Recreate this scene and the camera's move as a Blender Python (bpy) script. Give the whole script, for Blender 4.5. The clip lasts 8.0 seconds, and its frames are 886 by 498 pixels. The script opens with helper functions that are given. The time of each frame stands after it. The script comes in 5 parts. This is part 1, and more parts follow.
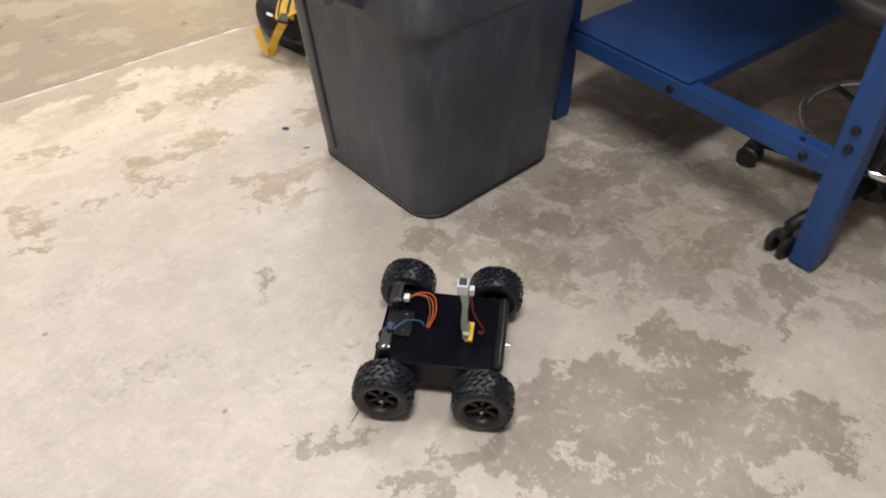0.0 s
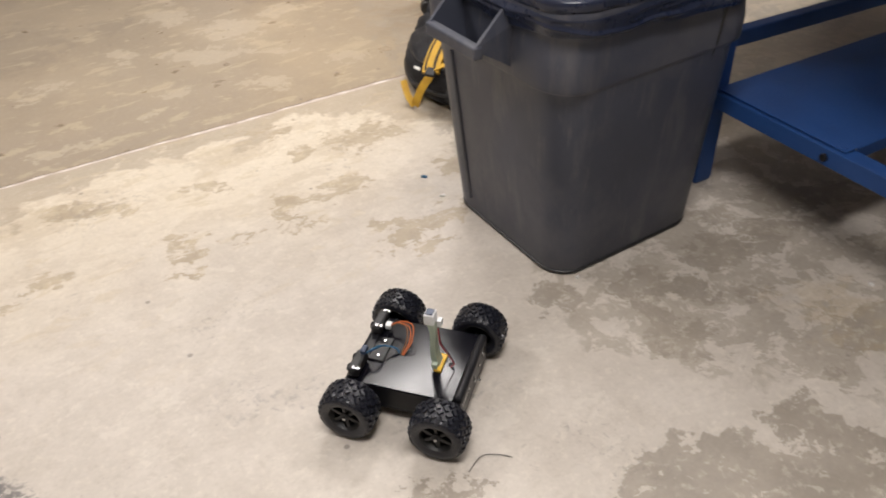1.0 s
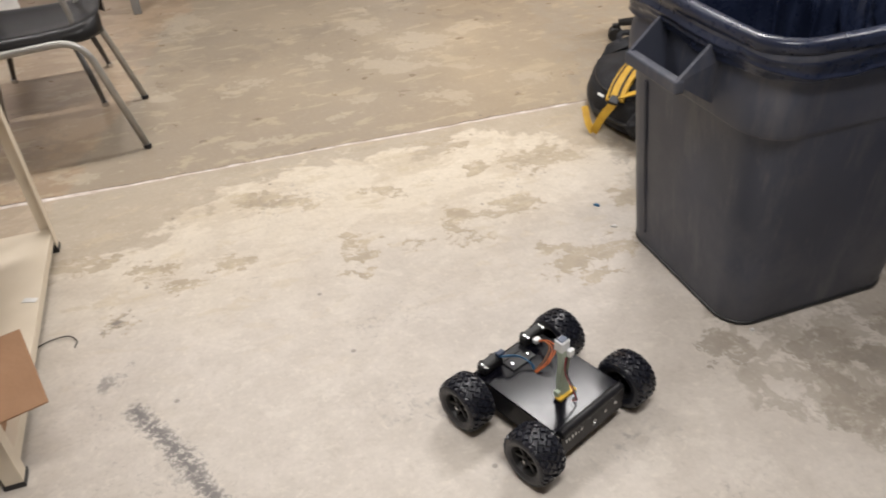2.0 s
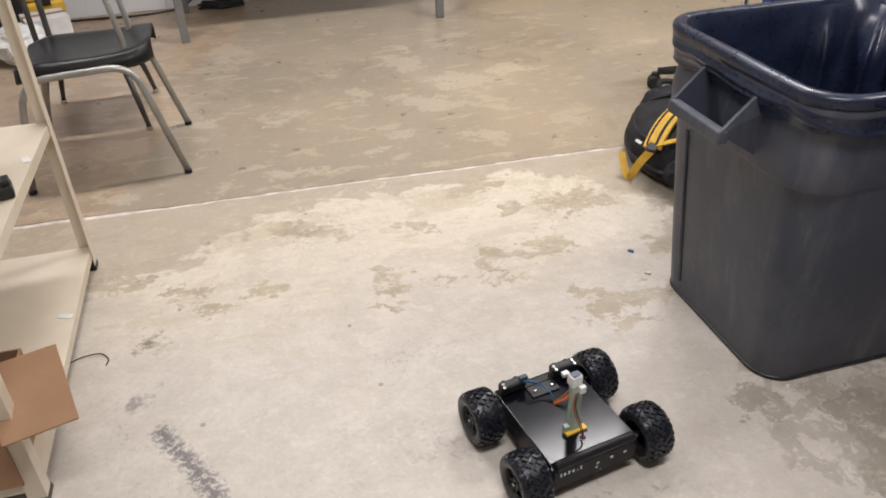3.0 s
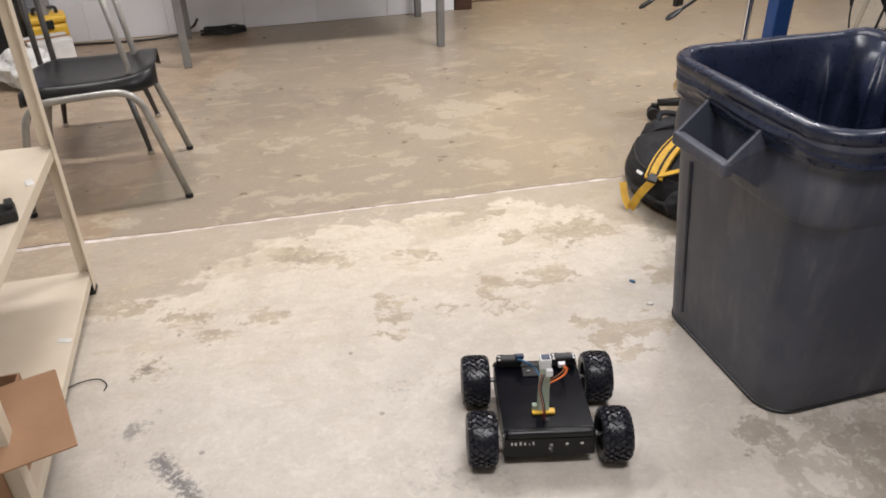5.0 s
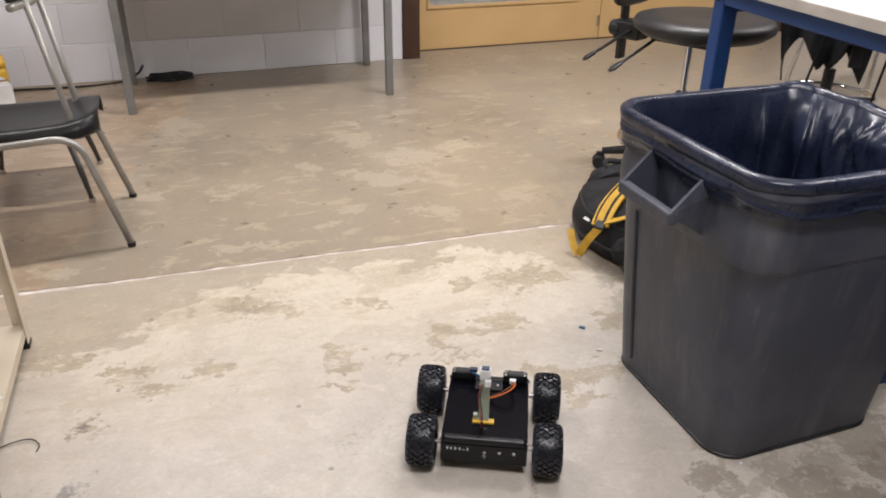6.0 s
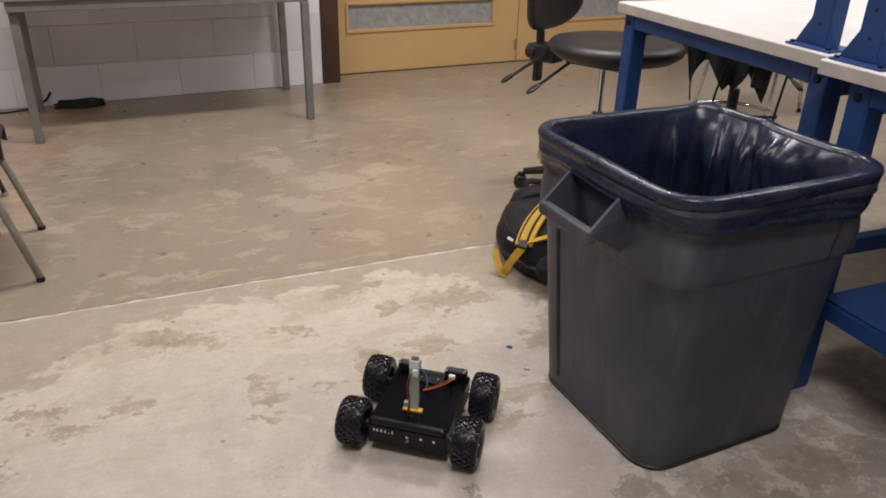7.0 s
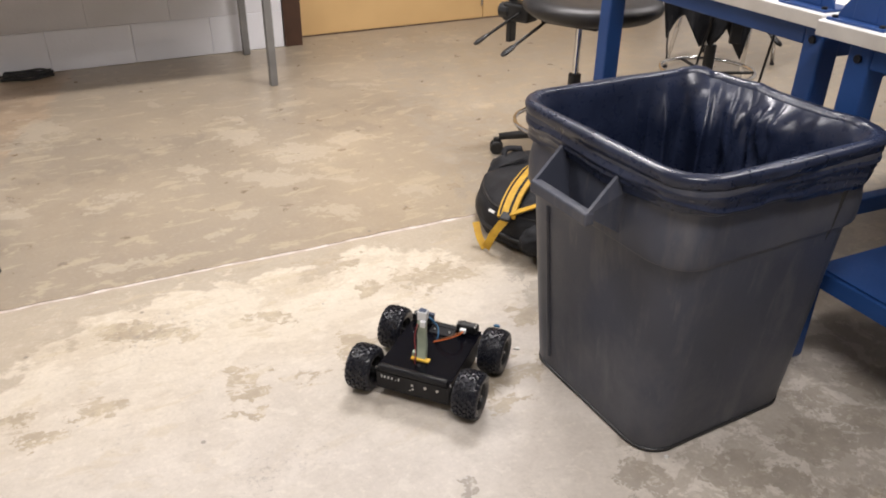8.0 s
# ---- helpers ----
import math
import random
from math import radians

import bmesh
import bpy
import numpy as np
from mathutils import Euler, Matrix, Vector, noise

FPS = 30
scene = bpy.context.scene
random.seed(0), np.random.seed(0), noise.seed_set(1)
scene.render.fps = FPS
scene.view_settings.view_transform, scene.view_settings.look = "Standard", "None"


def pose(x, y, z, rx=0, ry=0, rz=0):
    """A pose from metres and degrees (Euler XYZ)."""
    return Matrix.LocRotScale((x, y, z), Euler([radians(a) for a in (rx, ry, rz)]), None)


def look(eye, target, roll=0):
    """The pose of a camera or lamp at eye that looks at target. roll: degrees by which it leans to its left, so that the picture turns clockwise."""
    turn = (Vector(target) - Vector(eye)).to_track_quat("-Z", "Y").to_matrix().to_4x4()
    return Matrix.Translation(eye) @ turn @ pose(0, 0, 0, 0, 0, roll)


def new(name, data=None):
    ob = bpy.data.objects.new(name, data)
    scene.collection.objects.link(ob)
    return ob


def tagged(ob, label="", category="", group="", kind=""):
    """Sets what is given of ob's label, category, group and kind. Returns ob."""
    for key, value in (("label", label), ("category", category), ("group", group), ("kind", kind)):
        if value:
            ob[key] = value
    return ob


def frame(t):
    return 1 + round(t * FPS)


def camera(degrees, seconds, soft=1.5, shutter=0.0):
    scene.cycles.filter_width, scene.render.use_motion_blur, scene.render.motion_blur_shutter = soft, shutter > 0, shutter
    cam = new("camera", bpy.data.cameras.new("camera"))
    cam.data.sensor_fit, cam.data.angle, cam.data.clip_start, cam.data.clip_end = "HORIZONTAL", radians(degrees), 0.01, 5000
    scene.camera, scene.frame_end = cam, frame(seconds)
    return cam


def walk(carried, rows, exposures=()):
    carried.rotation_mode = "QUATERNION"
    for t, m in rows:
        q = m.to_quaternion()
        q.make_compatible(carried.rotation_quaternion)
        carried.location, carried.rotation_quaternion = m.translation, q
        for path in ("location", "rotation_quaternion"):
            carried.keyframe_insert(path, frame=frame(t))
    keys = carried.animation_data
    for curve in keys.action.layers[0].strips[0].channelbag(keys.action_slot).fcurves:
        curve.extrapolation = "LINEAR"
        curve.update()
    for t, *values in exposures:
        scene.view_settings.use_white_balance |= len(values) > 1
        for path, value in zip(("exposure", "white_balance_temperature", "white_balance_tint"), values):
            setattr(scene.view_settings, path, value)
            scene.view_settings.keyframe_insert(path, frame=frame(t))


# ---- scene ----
cam = camera(60.6, 8.0, 1.8, 0.3)
PATH = [
    (0, (0.099, -0.069, 1.238), (1.093, 1.039, -0.098), -0.0),
    (0.5, (0.094, -0.072, 1.241), (1.027, 1.177, -0.012), -1.5),
    (0.7, (0.088, -0.069, 1.242), (0.974, 1.228, 0.007), -2.3),
    (1, (0.078, -0.064, 1.243), (0.872, 1.306, 0.02), -3.3),
    (1.2, (0.070, -0.060, 1.244), (0.790, 1.356, 0.032), -3.8),
    (1.5, (0.057, -0.053, 1.245), (0.669, 1.426, 0.045), -4.2),
    (2, (0.022, -0.033, 1.252), (0.493, 1.523, 0.087), -3.9),
    (2.2, (0.02, -0.025, 1.25), (0.43, 1.563, 0.106), -4.4),
    (3.3, (-0.011, -0.030, 1.253), (0.436, 1.598, 0.181), -1.2),
    (3.5, (-0.017, -0.031, 1.253), (0.439, 1.593, 0.178), -0.6),
    (4, (-0.017, -0.031, 1.255), (0.466, 1.587, 0.182), 0.0),
    (4.2, (-0.023, -0.029, 1.255), (0.436, 1.594, 0.18), -0.3),
    (5.3, (-0.015, -0.013, 1.256), (0.441, 1.663, 0.264), -1.3),
    (5.5, (-0.014, -0.01, 1.256), (0.461, 1.673, 0.285), -0.7),
    (5.7, (-0.014, -0.007, 1.257), (0.507, 1.676, 0.312), -0.5),
    (6, (-0.013, -0.003, 1.259), (0.583, 1.67, 0.34), 0.5),
    (6.5, (-0.017, -0.003, 1.261), (0.679, 1.635, 0.348), 1.0),
    (7, (-0.004, 0.001, 1.261), (0.778, 1.626, 0.396), 1.4),
    (7.5, (0.008, 0.017, 1.26), (0.802, 1.626, 0.377), 1.0),
    (8, (0.006, 0.127, 1.271), (0.845, 1.665, 0.306), 0.8),
]
EXPOSURES = [(0, -0.18, 6480, 10), (1.0, -0.22, 6540, 11), (2.0, -0.30, 6400, 10), (3.5, -0.25, 6240, 11), (5.5, -0.23, 6250, 11), (6.0, -0.27, 6290, 12), (6.5, -0.14, 6150, 11), (7.0, -0.71, 6500, 15), (7.5, -0.70, 6500, 15), (8.0, -0.10, 6380, 12)]
walk(cam, [(t, look(eye, target, roll)) for t, eye, target, roll in PATH], EXPOSURES)

# ---- world and light ----
world = bpy.data.worlds.new("world")
scene.world = world
world.use_nodes = True
world.node_tree.nodes["Background"].inputs[0].default_value = (0.9, 0.92, 1.0, 1)
world.node_tree.nodes["Background"].inputs[1].default_value = 0.02

X0, X1, Y0, Y1, ZC = -2.6, 6.4, -3.4, 5.1, 2.9
# all out of view; the fourth is added to brighten the doors
LAMPS = [(0.35, 0.2, 50.0), (1.9, 3.1, 66.0), (-0.5, 3.1, 48.0), (4.6, 3.1, 36.0), (3.0, 1.2, 36.0)]
LAMP_COLOUR = (1.0, 0.955, 0.93)


# ---- materials ----
def mat(name, colour, rough=0.5, metal=0.0, colour2=None, scale=8.0, bump=0.0, bump_scale=60.0, rough_var=0.08, coat=0.0, spec=0.5, vary=0.0, detail=6.0):
    """A surface with two scales of variation, in object space metres."""
    m = bpy.data.materials.new(name)
    m.use_nodes = True
    n, l = m.node_tree.nodes, m.node_tree.links
    b = n["Principled BSDF"]
    c2 = colour2 or tuple(c * 0.72 for c in colour)
    geo = n.new("ShaderNodeTexCoord")
    big = n.new("ShaderNodeTexNoise")
    big.inputs["Scale"].default_value, big.inputs["Detail"].default_value = scale, detail
    fine = n.new("ShaderNodeTexNoise")
    fine.inputs["Scale"].default_value, fine.inputs["Detail"].default_value = bump_scale, 4
    l.new(geo.outputs["Object"], big.inputs["Vector"])
    l.new(geo.outputs["Object"], fine.inputs["Vector"])
    ramp = n.new("ShaderNodeValToRGB")
    ramp.color_ramp.elements[0].position, ramp.color_ramp.elements[1].position = 0.35, 0.68
    ramp.color_ramp.elements[0].color, ramp.color_ramp.elements[1].color = (*c2, 1), (*colour, 1)
    l.new(big.outputs["Fac"], ramp.inputs["Fac"])
    out = ramp.outputs["Color"]
    if vary:
        info = n.new("ShaderNodeObjectInfo")
        hsv = n.new("ShaderNodeHueSaturation")
        mr = n.new("ShaderNodeMapRange")
        mr.inputs["To Min"].default_value, mr.inputs["To Max"].default_value = 1 - vary, 1 + vary
        l.new(info.outputs["Random"], mr.inputs["Value"])
        l.new(mr.outputs["Result"], hsv.inputs["Value"])
        l.new(out, hsv.inputs["Color"])
        out = hsv.outputs["Color"]
    l.new(out, b.inputs["Base Color"])
    rr = n.new("ShaderNodeMapRange")
    rr.inputs["To Min"].default_value, rr.inputs["To Max"].default_value = max(0.02, rough - rough_var), min(1, rough + rough_var)
    l.new(fine.outputs["Fac"], rr.inputs["Value"])
    l.new(rr.outputs["Result"], b.inputs["Roughness"])
    b.inputs["Metallic"].default_value = metal
    b.inputs["Specular IOR Level"].default_value = spec
    b.inputs["Coat Weight"].default_value = coat
    if bump:
        bn = n.new("ShaderNodeBump")
        bn.inputs["Strength"].default_value, bn.inputs["Distance"].default_value = bump, 0.004
        l.new(fine.outputs["Fac"], bn.inputs["Height"])
        l.new(bn.outputs["Normal"], b.inputs["Normal"])
    return m


def glow(name, colour, strength):
    m = bpy.data.materials.new(name)
    m.use_nodes = True
    b = m.node_tree.nodes["Principled BSDF"]
    b.inputs["Base Color"].default_value = (0.9, 0.9, 0.9, 1)
    b.inputs["Emission Color"].default_value, b.inputs["Emission Strength"].default_value = (*colour, 1), strength
    return m


def scuffed(name, colour, scuff, rough):
    """Moulded plastic with dusty upright streaks and small scratches."""
    m = mat(name, colour, rough, colour2=tuple(c * 0.8 for c in colour), scale=4, bump=0.12, bump_scale=260, rough_var=0.1, spec=0.4)
    n, l = m.node_tree.nodes, m.node_tree.links
    b = n["Principled BSDF"]
    old = b.inputs["Base Color"].links[0].from_socket
    tc = n.new("ShaderNodeTexCoord")
    fac = None
    for sc, lo, hi, amt, off in (((8, 8, 2.2), 0.52, 0.80, 0.6, 0), ((30, 30, 5), 0.58, 0.80, 0.5, 3), ((3, 3, 2.5), 0.5, 0.75, 0.35, 7)):
        mp = n.new("ShaderNodeMapping")
        mp.inputs["Scale"].default_value, mp.inputs["Location"].default_value = sc, (off, off, off)
        t = n.new("ShaderNodeTexNoise")
        t.inputs["Scale"].default_value, t.inputs["Detail"].default_value, t.inputs["Roughness"].default_value = 1.0, 8, 0.65
        r = n.new("ShaderNodeMapRange")
        r.inputs["From Min"].default_value, r.inputs["From Max"].default_value, r.inputs["To Max"].default_value = lo, hi, amt
        l.new(tc.outputs["Object"], mp.inputs[0])
        l.new(mp.outputs[0], t.inputs["Vector"])
        l.new(t.outputs["Fac"], r.inputs["Value"])
        if fac is None:
            fac = r.outputs[0]
        else:
            k = n.new("ShaderNodeMath")
            k.operation = "MAXIMUM"
            l.new(fac, k.inputs[0])
            l.new(r.outputs[0], k.inputs[1])
            fac = k.outputs[0]
    mx = n.new("ShaderNodeMix")
    mx.data_type = "RGBA"
    ins = [q for q in mx.inputs if q.type == "RGBA"]
    l.new(fac, mx.inputs["Factor"])
    l.new(old, ins[0])
    ins[1].default_value = (*scuff, 1)
    l.new([q for q in mx.outputs if q.type == "RGBA"][0], b.inputs["Base Color"])
    return m


M_BIN = scuffed("bin_plastic", (0.058, 0.064, 0.088), (0.205, 0.198, 0.198), 0.46)


def film(name, colour, colour2):
    """Thin glossy film with sharp crinkles of two sizes."""
    m = mat(name, colour, 0.29, colour2=colour2, scale=9, rough_var=0.08)
    n, l = m.node_tree.nodes, m.node_tree.links
    b = n["Principled BSDF"]
    tc = n.new("ShaderNodeTexCoord")
    height = None
    for sc, w, off in ((6, 1.0, 0), (17, 0.35, 4)):
        t = n.new("ShaderNodeTexNoise")
        t.noise_type = "RIDGED_MULTIFRACTAL"
        t.inputs["Scale"].default_value, t.inputs["Detail"].default_value, t.inputs["Distortion"].default_value = sc, 3, 0.8
        l.new(tc.outputs["Object"], t.inputs["Vector"])
        k = n.new("ShaderNodeMath")
        k.operation = "MULTIPLY"
        k.inputs[1].default_value = w
        l.new(t.outputs["Fac"], k.inputs[0])
        if height is None:
            height = k.outputs[0]
        else:
            a = n.new("ShaderNodeMath")
            l.new(height, a.inputs[0])
            l.new(k.outputs[0], a.inputs[1])
            height = a.outputs[0]
    bn = n.new("ShaderNodeBump")
    bn.inputs["Strength"].default_value, bn.inputs["Distance"].default_value = 0.16, 0.006
    l.new(height, bn.inputs["Height"])
    l.new(bn.outputs["Normal"], b.inputs["Normal"])
    return m


M_BAG = film("bag_film", (0.022, 0.030, 0.062), (0.010, 0.015, 0.036))
M_BLUE = mat("blue_enamel", (0.016, 0.066, 0.235), 0.5, colour2=(0.012, 0.052, 0.19), scale=6, bump=0.06, bump_scale=150)
M_TOP = mat("white_laminate", (0.86, 0.85, 0.83), 0.35, colour2=(0.80, 0.79, 0.77), scale=5)
M_EDGE = mat("laminate_edge", (0.62, 0.58, 0.52), 0.5, colour2=(0.52, 0.48, 0.43), scale=12)
M_BOLT = mat("dark_bolt", (0.03, 0.03, 0.035), 0.45, metal=0.6)
M_STEEL = mat("bright_steel", (0.62, 0.62, 0.62), 0.25, metal=1.0, colour2=(0.5, 0.5, 0.5))
M_CHROME = mat("chrome", (0.75, 0.75, 0.76), 0.12, metal=1.0, colour2=(0.6, 0.6, 0.6))
M_GREY = mat("grey_leg_paint", (0.20, 0.195, 0.185), 0.45, colour2=(0.15, 0.145, 0.14), scale=10)
M_TUBE = mat("grey_tube", (0.42, 0.41, 0.38), 0.38, metal=0.55, colour2=(0.32, 0.31, 0.29), scale=14)
M_DTUBE = mat("dark_tube", (0.085, 0.08, 0.075), 0.4, metal=0.4, colour2=(0.05, 0.045, 0.04), scale=14)
M_SEAT = mat("black_shell", (0.014, 0.0135, 0.014), 0.33, colour2=(0.009, 0.0085, 0.009), scale=10, bump=0.1, bump_scale=300, spec=0.3)
M_VINYL = mat("black_vinyl", (0.030, 0.028, 0.028), 0.42, colour2=(0.018, 0.017, 0.017), scale=12, bump=0.3, bump_scale=90)
M_BLACK = mat("black_plastic", (0.016, 0.016, 0.017), 0.45, colour2=(0.010, 0.010, 0.011), scale=20, bump=0.1, bump_scale=200)
M_RUBBER = mat("tyre_rubber", (0.013, 0.014, 0.021), 0.31, colour2=(0.008, 0.009, 0.014), scale=40, bump=0.2, bump_scale=300)
M_ACRYL = mat("gloss_black_plate", (0.005, 0.005, 0.008), 0.15, colour2=(0.0035, 0.0035, 0.006), scale=12, rough_var=0.05, spec=0.17)
M_ALU = mat("black_anodised", (0.012, 0.012, 0.014), 0.34, metal=0.0, spec=0.25, colour2=(0.008, 0.008, 0.010), scale=20)
M_PCB = mat("pale_green_board", (0.40, 0.46, 0.36), 0.45, colour2=(0.32, 0.38, 0.30), scale=40)
M_WHITE = mat("white_plastic", (0.75, 0.76, 0.76), 0.4, colour2=(0.62, 0.63, 0.64), scale=30)
M_NAVY = mat("dark_blue_part", (0.03, 0.05, 0.10), 0.4)
M_YEL = mat("yellow_plastic", (0.80, 0.50, 0.05), 0.45, colour2=(0.70, 0.42, 0.04), scale=20)
M_ORANGE = mat("orange_wire", (0.65, 0.14, 0.02), 0.5)
M_BLUEW = mat("blue_wire", (0.03, 0.14, 0.28), 0.5)
M_RED = mat("red_wire", (0.35, 0.03, 0.04), 0.5)
M_BROWNW = mat("brown_wire", (0.25, 0.10, 0.03), 0.5)
M_BEIGE = mat("beige_enamel", (0.68, 0.60, 0.48), 0.45, colour2=(0.61, 0.53, 0.41), scale=6, bump=0.05)
M_CARD = mat("cardboard", (0.33, 0.19, 0.105), 0.8, colour2=(0.27, 0.15, 0.08), scale=10, bump=0.1, bump_scale=120)
M_PAPER = mat("white_paper", (0.80, 0.79, 0.76), 0.7)
M_NYLON = mat("black_nylon", (0.020, 0.021, 0.025), 0.65, colour2=(0.008, 0.008, 0.010), spec=0.3, scale=16, bump=0.6, bump_scale=420)
M_WEB = mat("yellow_webbing", (0.66, 0.40, 0.030), 0.6, colour2=(0.50, 0.28, 0.02), scale=30, bump=0.5, bump_scale=500)
M_BLOCK = mat("white_block_paint", (0.83, 0.83, 0.86), 0.5, colour2=(0.77, 0.77, 0.80), scale=3, bump=0.35, bump_scale=70, vary=0.05)
M_WALL = mat("painted_wall", (0.74, 0.74, 0.74), 0.6, colour2=(0.68, 0.68, 0.68), scale=2, bump=0.2, bump_scale=60)
M_JOINT = mat("joint_paint", (0.82, 0.82, 0.84), 0.6)
M_CEIL = mat("ceiling_tile", (0.72, 0.71, 0.68), 0.8, colour2=(0.66, 0.65, 0.62), scale=4, bump=0.4, bump_scale=90)
M_DOOR = mat("tan_door_paint", (0.66, 0.44, 0.20), 0.42, colour2=(0.61, 0.40, 0.18), scale=3)
M_JAMB = mat("brown_jamb", (0.075, 0.035, 0.02), 0.5, colour2=(0.055, 0.026, 0.015))
M_FROST = mat("frosted_pane", (0.42, 0.43, 0.42), 0.35, colour2=(0.30, 0.31, 0.31), scale=22, bump=0.8, bump_scale=60)
M_TABLE = mat("grey_table_top", (0.30, 0.29, 0.28), 0.5)
M_SEAM = mat("seam_filler", (0.72, 0.66, 0.61), 0.7, colour2=(0.46, 0.38, 0.32), scale=22, bump=0.6, bump_scale=60)
M_DARK = mat("dark_item", (0.012, 0.012, 0.013), 0.5)
M_BLUEBIN = mat("blue_plastic", (0.02, 0.05, 0.45), 0.4)
M_GREYCARD = mat("grey_card", (0.30, 0.29, 0.28), 0.7)
M_LAMP = glow("lamp_diffuser", (1.0, 0.96, 0.92), 3.0)


# ---- mesh helpers ----
def part(name, bm, material, parent=None, label="", smooth=False):
    me = bpy.data.meshes.new(name)
    bm.to_mesh(me)
    bm.free()
    me.materials.append(material)
    if smooth:
        for p in me.polygons:
            p.use_smooth = True
    ob = new(name, me)
    if parent is not None:
        ob.parent = parent
    if label:
        ob["label"] = label
    return ob


def empty(name, m=None):
    ob = new(name)
    ob.empty_display_size = 0.05
    if m is not None:
        ob.matrix_basis = m
    return ob


def box(bm, lo, hi, bevel=0.0, m=None, seg=2):
    r = bmesh.ops.create_cube(bm, size=1)
    vs = r["verts"]
    for v in vs:
        for i in range(3):
            v.co[i] = lo[i] + (v.co[i] + 0.5) * (hi[i] - lo[i])
    if bevel:
        es = list({e for v in vs for e in v.link_edges})
        r2 = bmesh.ops.bevel(bm, geom=es, offset=bevel, segments=seg, affect="EDGES", profile=0.5)
        vs = list({v for f in r2["faces"] for v in f.verts} | {v for v in vs if v.is_valid})
    if m is not None:
        bmesh.ops.transform(bm, matrix=m, verts=vs)
    return vs


def one_box(lo, hi, bevel=0.0, m=None, seg=2):
    bm = bmesh.new()
    box(bm, lo, hi, bevel, m, seg)
    return bm


def loft(bm, rings, cap0=False, cap1=False, closed=True):
    vr = [[bm.verts.new(p) for p in ring] for ring in rings]
    for a, b in zip(vr, vr[1:]):
        n = len(a)
        for i in range(n if closed else n - 1):
            bm.faces.new((a[i], a[(i + 1) % n], b[(i + 1) % n], b[i]))
    if cap0:
        bm.faces.new(vr[0][::-1])
    if cap1:
        bm.faces.new(vr[-1])
    return vr


def spline(pts, steps=8):
    """A smooth line through points."""
    P = [Vector(p) for p in pts]
    P = [P[0] * 2 - P[1]] + P + [P[-1] * 2 - P[-2]]
    out = []
    for i in range(1, len(P) - 2):
        for k in range(steps):
            t = k / steps
            a, b, c, d = P[i - 1], P[i], P[i + 1], P[i + 2]
            out.append(0.5 * ((2 * b) + (c - a) * t + (2 * a - 5 * b + 4 * c - d) * t * t + (3 * b - a - 3 * c + d) * t ** 3))
    out.append(P[-2])
    return out


def rounded(pts, r=0.05, steps=5):
    """A polyline with its inner corners rounded."""
    P = [Vector(p) for p in pts]
    out = [P[0]]
    for a, b, c in zip(P, P[1:], P[2:]):
        d1, d2 = (a - b), (c - b)
        k = min(r, d1.length * 0.45, d2.length * 0.45)
        s, e = b + d1.normalized() * k, b + d2.normalized() * k
        for i in range(steps + 1):
            t = i / steps
            out.append(s * (1 - t) ** 2 + b * 2 * t * (1 - t) + e * t * t)
    out.append(P[-1])
    return out


def tube(bm, pts, r, seg=10, cap=True, flat=1.0):
    P = [Vector(p) for p in pts]
    rings = []
    ref = None
    for i, p in enumerate(P):
        d = (P[min(i + 1, len(P) - 1)] - P[max(i - 1, 0)]).normalized()
        if ref is None:
            ref = Vector((0, 0, 1)) if abs(d.z) < 0.9 else Vector((1, 0, 0))
        u = (ref - d * ref.dot(d)).normalized()
        w = d.cross(u)
        ref = u
        rr = r[i] if isinstance(r, (list, tuple)) else r
        rings.append([p + (u * math.cos(a) * flat + w * math.sin(a)) * rr for a in (2 * math.pi * k / seg for k in range(seg))])
    loft(bm, rings, cap, cap)
    return bm


def one_tube(pts, r, seg=10, flat=1.0):
    return tube(bmesh.new(), pts, r, seg, True, flat)


def lathe(profile, seg=32, m=None, bm=None):
    """Turns (radius, height) pairs round the z axis."""
    bm = bm or bmesh.new()
    rings = [[(max(r, 1e-4) * math.cos(a), max(r, 1e-4) * math.sin(a), z) for a in (2 * math.pi * k / seg for k in range(seg))] for r, z in profile]
    vr = loft(bm, rings)
    if m is not None:
        bmesh.ops.transform(bm, matrix=m, verts=[v for ring in vr for v in ring])
    return bm


def cyl(p, r, h, axis="z", seg=16, bev=0.0):
    m = Matrix.Translation(p) @ {"z": Matrix.Identity(4), "x": pose(0, 0, 0, 0, 90, 0), "y": pose(0, 0, 0, -90, 0, 0)}[axis]
    b = bev or r * 0.08
    return lathe([(0, 0), (r - b, 0), (r, b), (r, h - b), (r - b, h), (0, h)], seg, m)


def rsquare(hx, hy, r, n=6):
    """A rounded rectangle, counter-clockwise."""
    out = []
    for cx, cy, a0 in ((hx - r, hy - r, 0), (-hx + r, hy - r, 90), (-hx + r, -hy + r, 180), (hx - r, -hy + r, 270)):
        for k in range(n + 1):
            a = radians(a0 + 90 * k / n)
            out.append((cx + r * math.cos(a), cy + r * math.sin(a)))
    return out


def strip(pts, width, thick, side):
    """A flat band along a line; side: the direction across it."""
    bm = bmesh.new()
    P = [Vector(p) for p in pts]
    rings = []
    for i, p in enumerate(P):
        d = (P[min(i + 1, len(P) - 1)] - P[max(i - 1, 0)]).normalized()
        s = Vector(side)
        s = (s - d * s.dot(d)).normalized() * width / 2
        n = d.cross(s).normalized() * thick / 2
        rings.append([p - s - n, p + s - n, p + s + n, p - s + n])
    loft(bm, rings, True, True)
    return bm


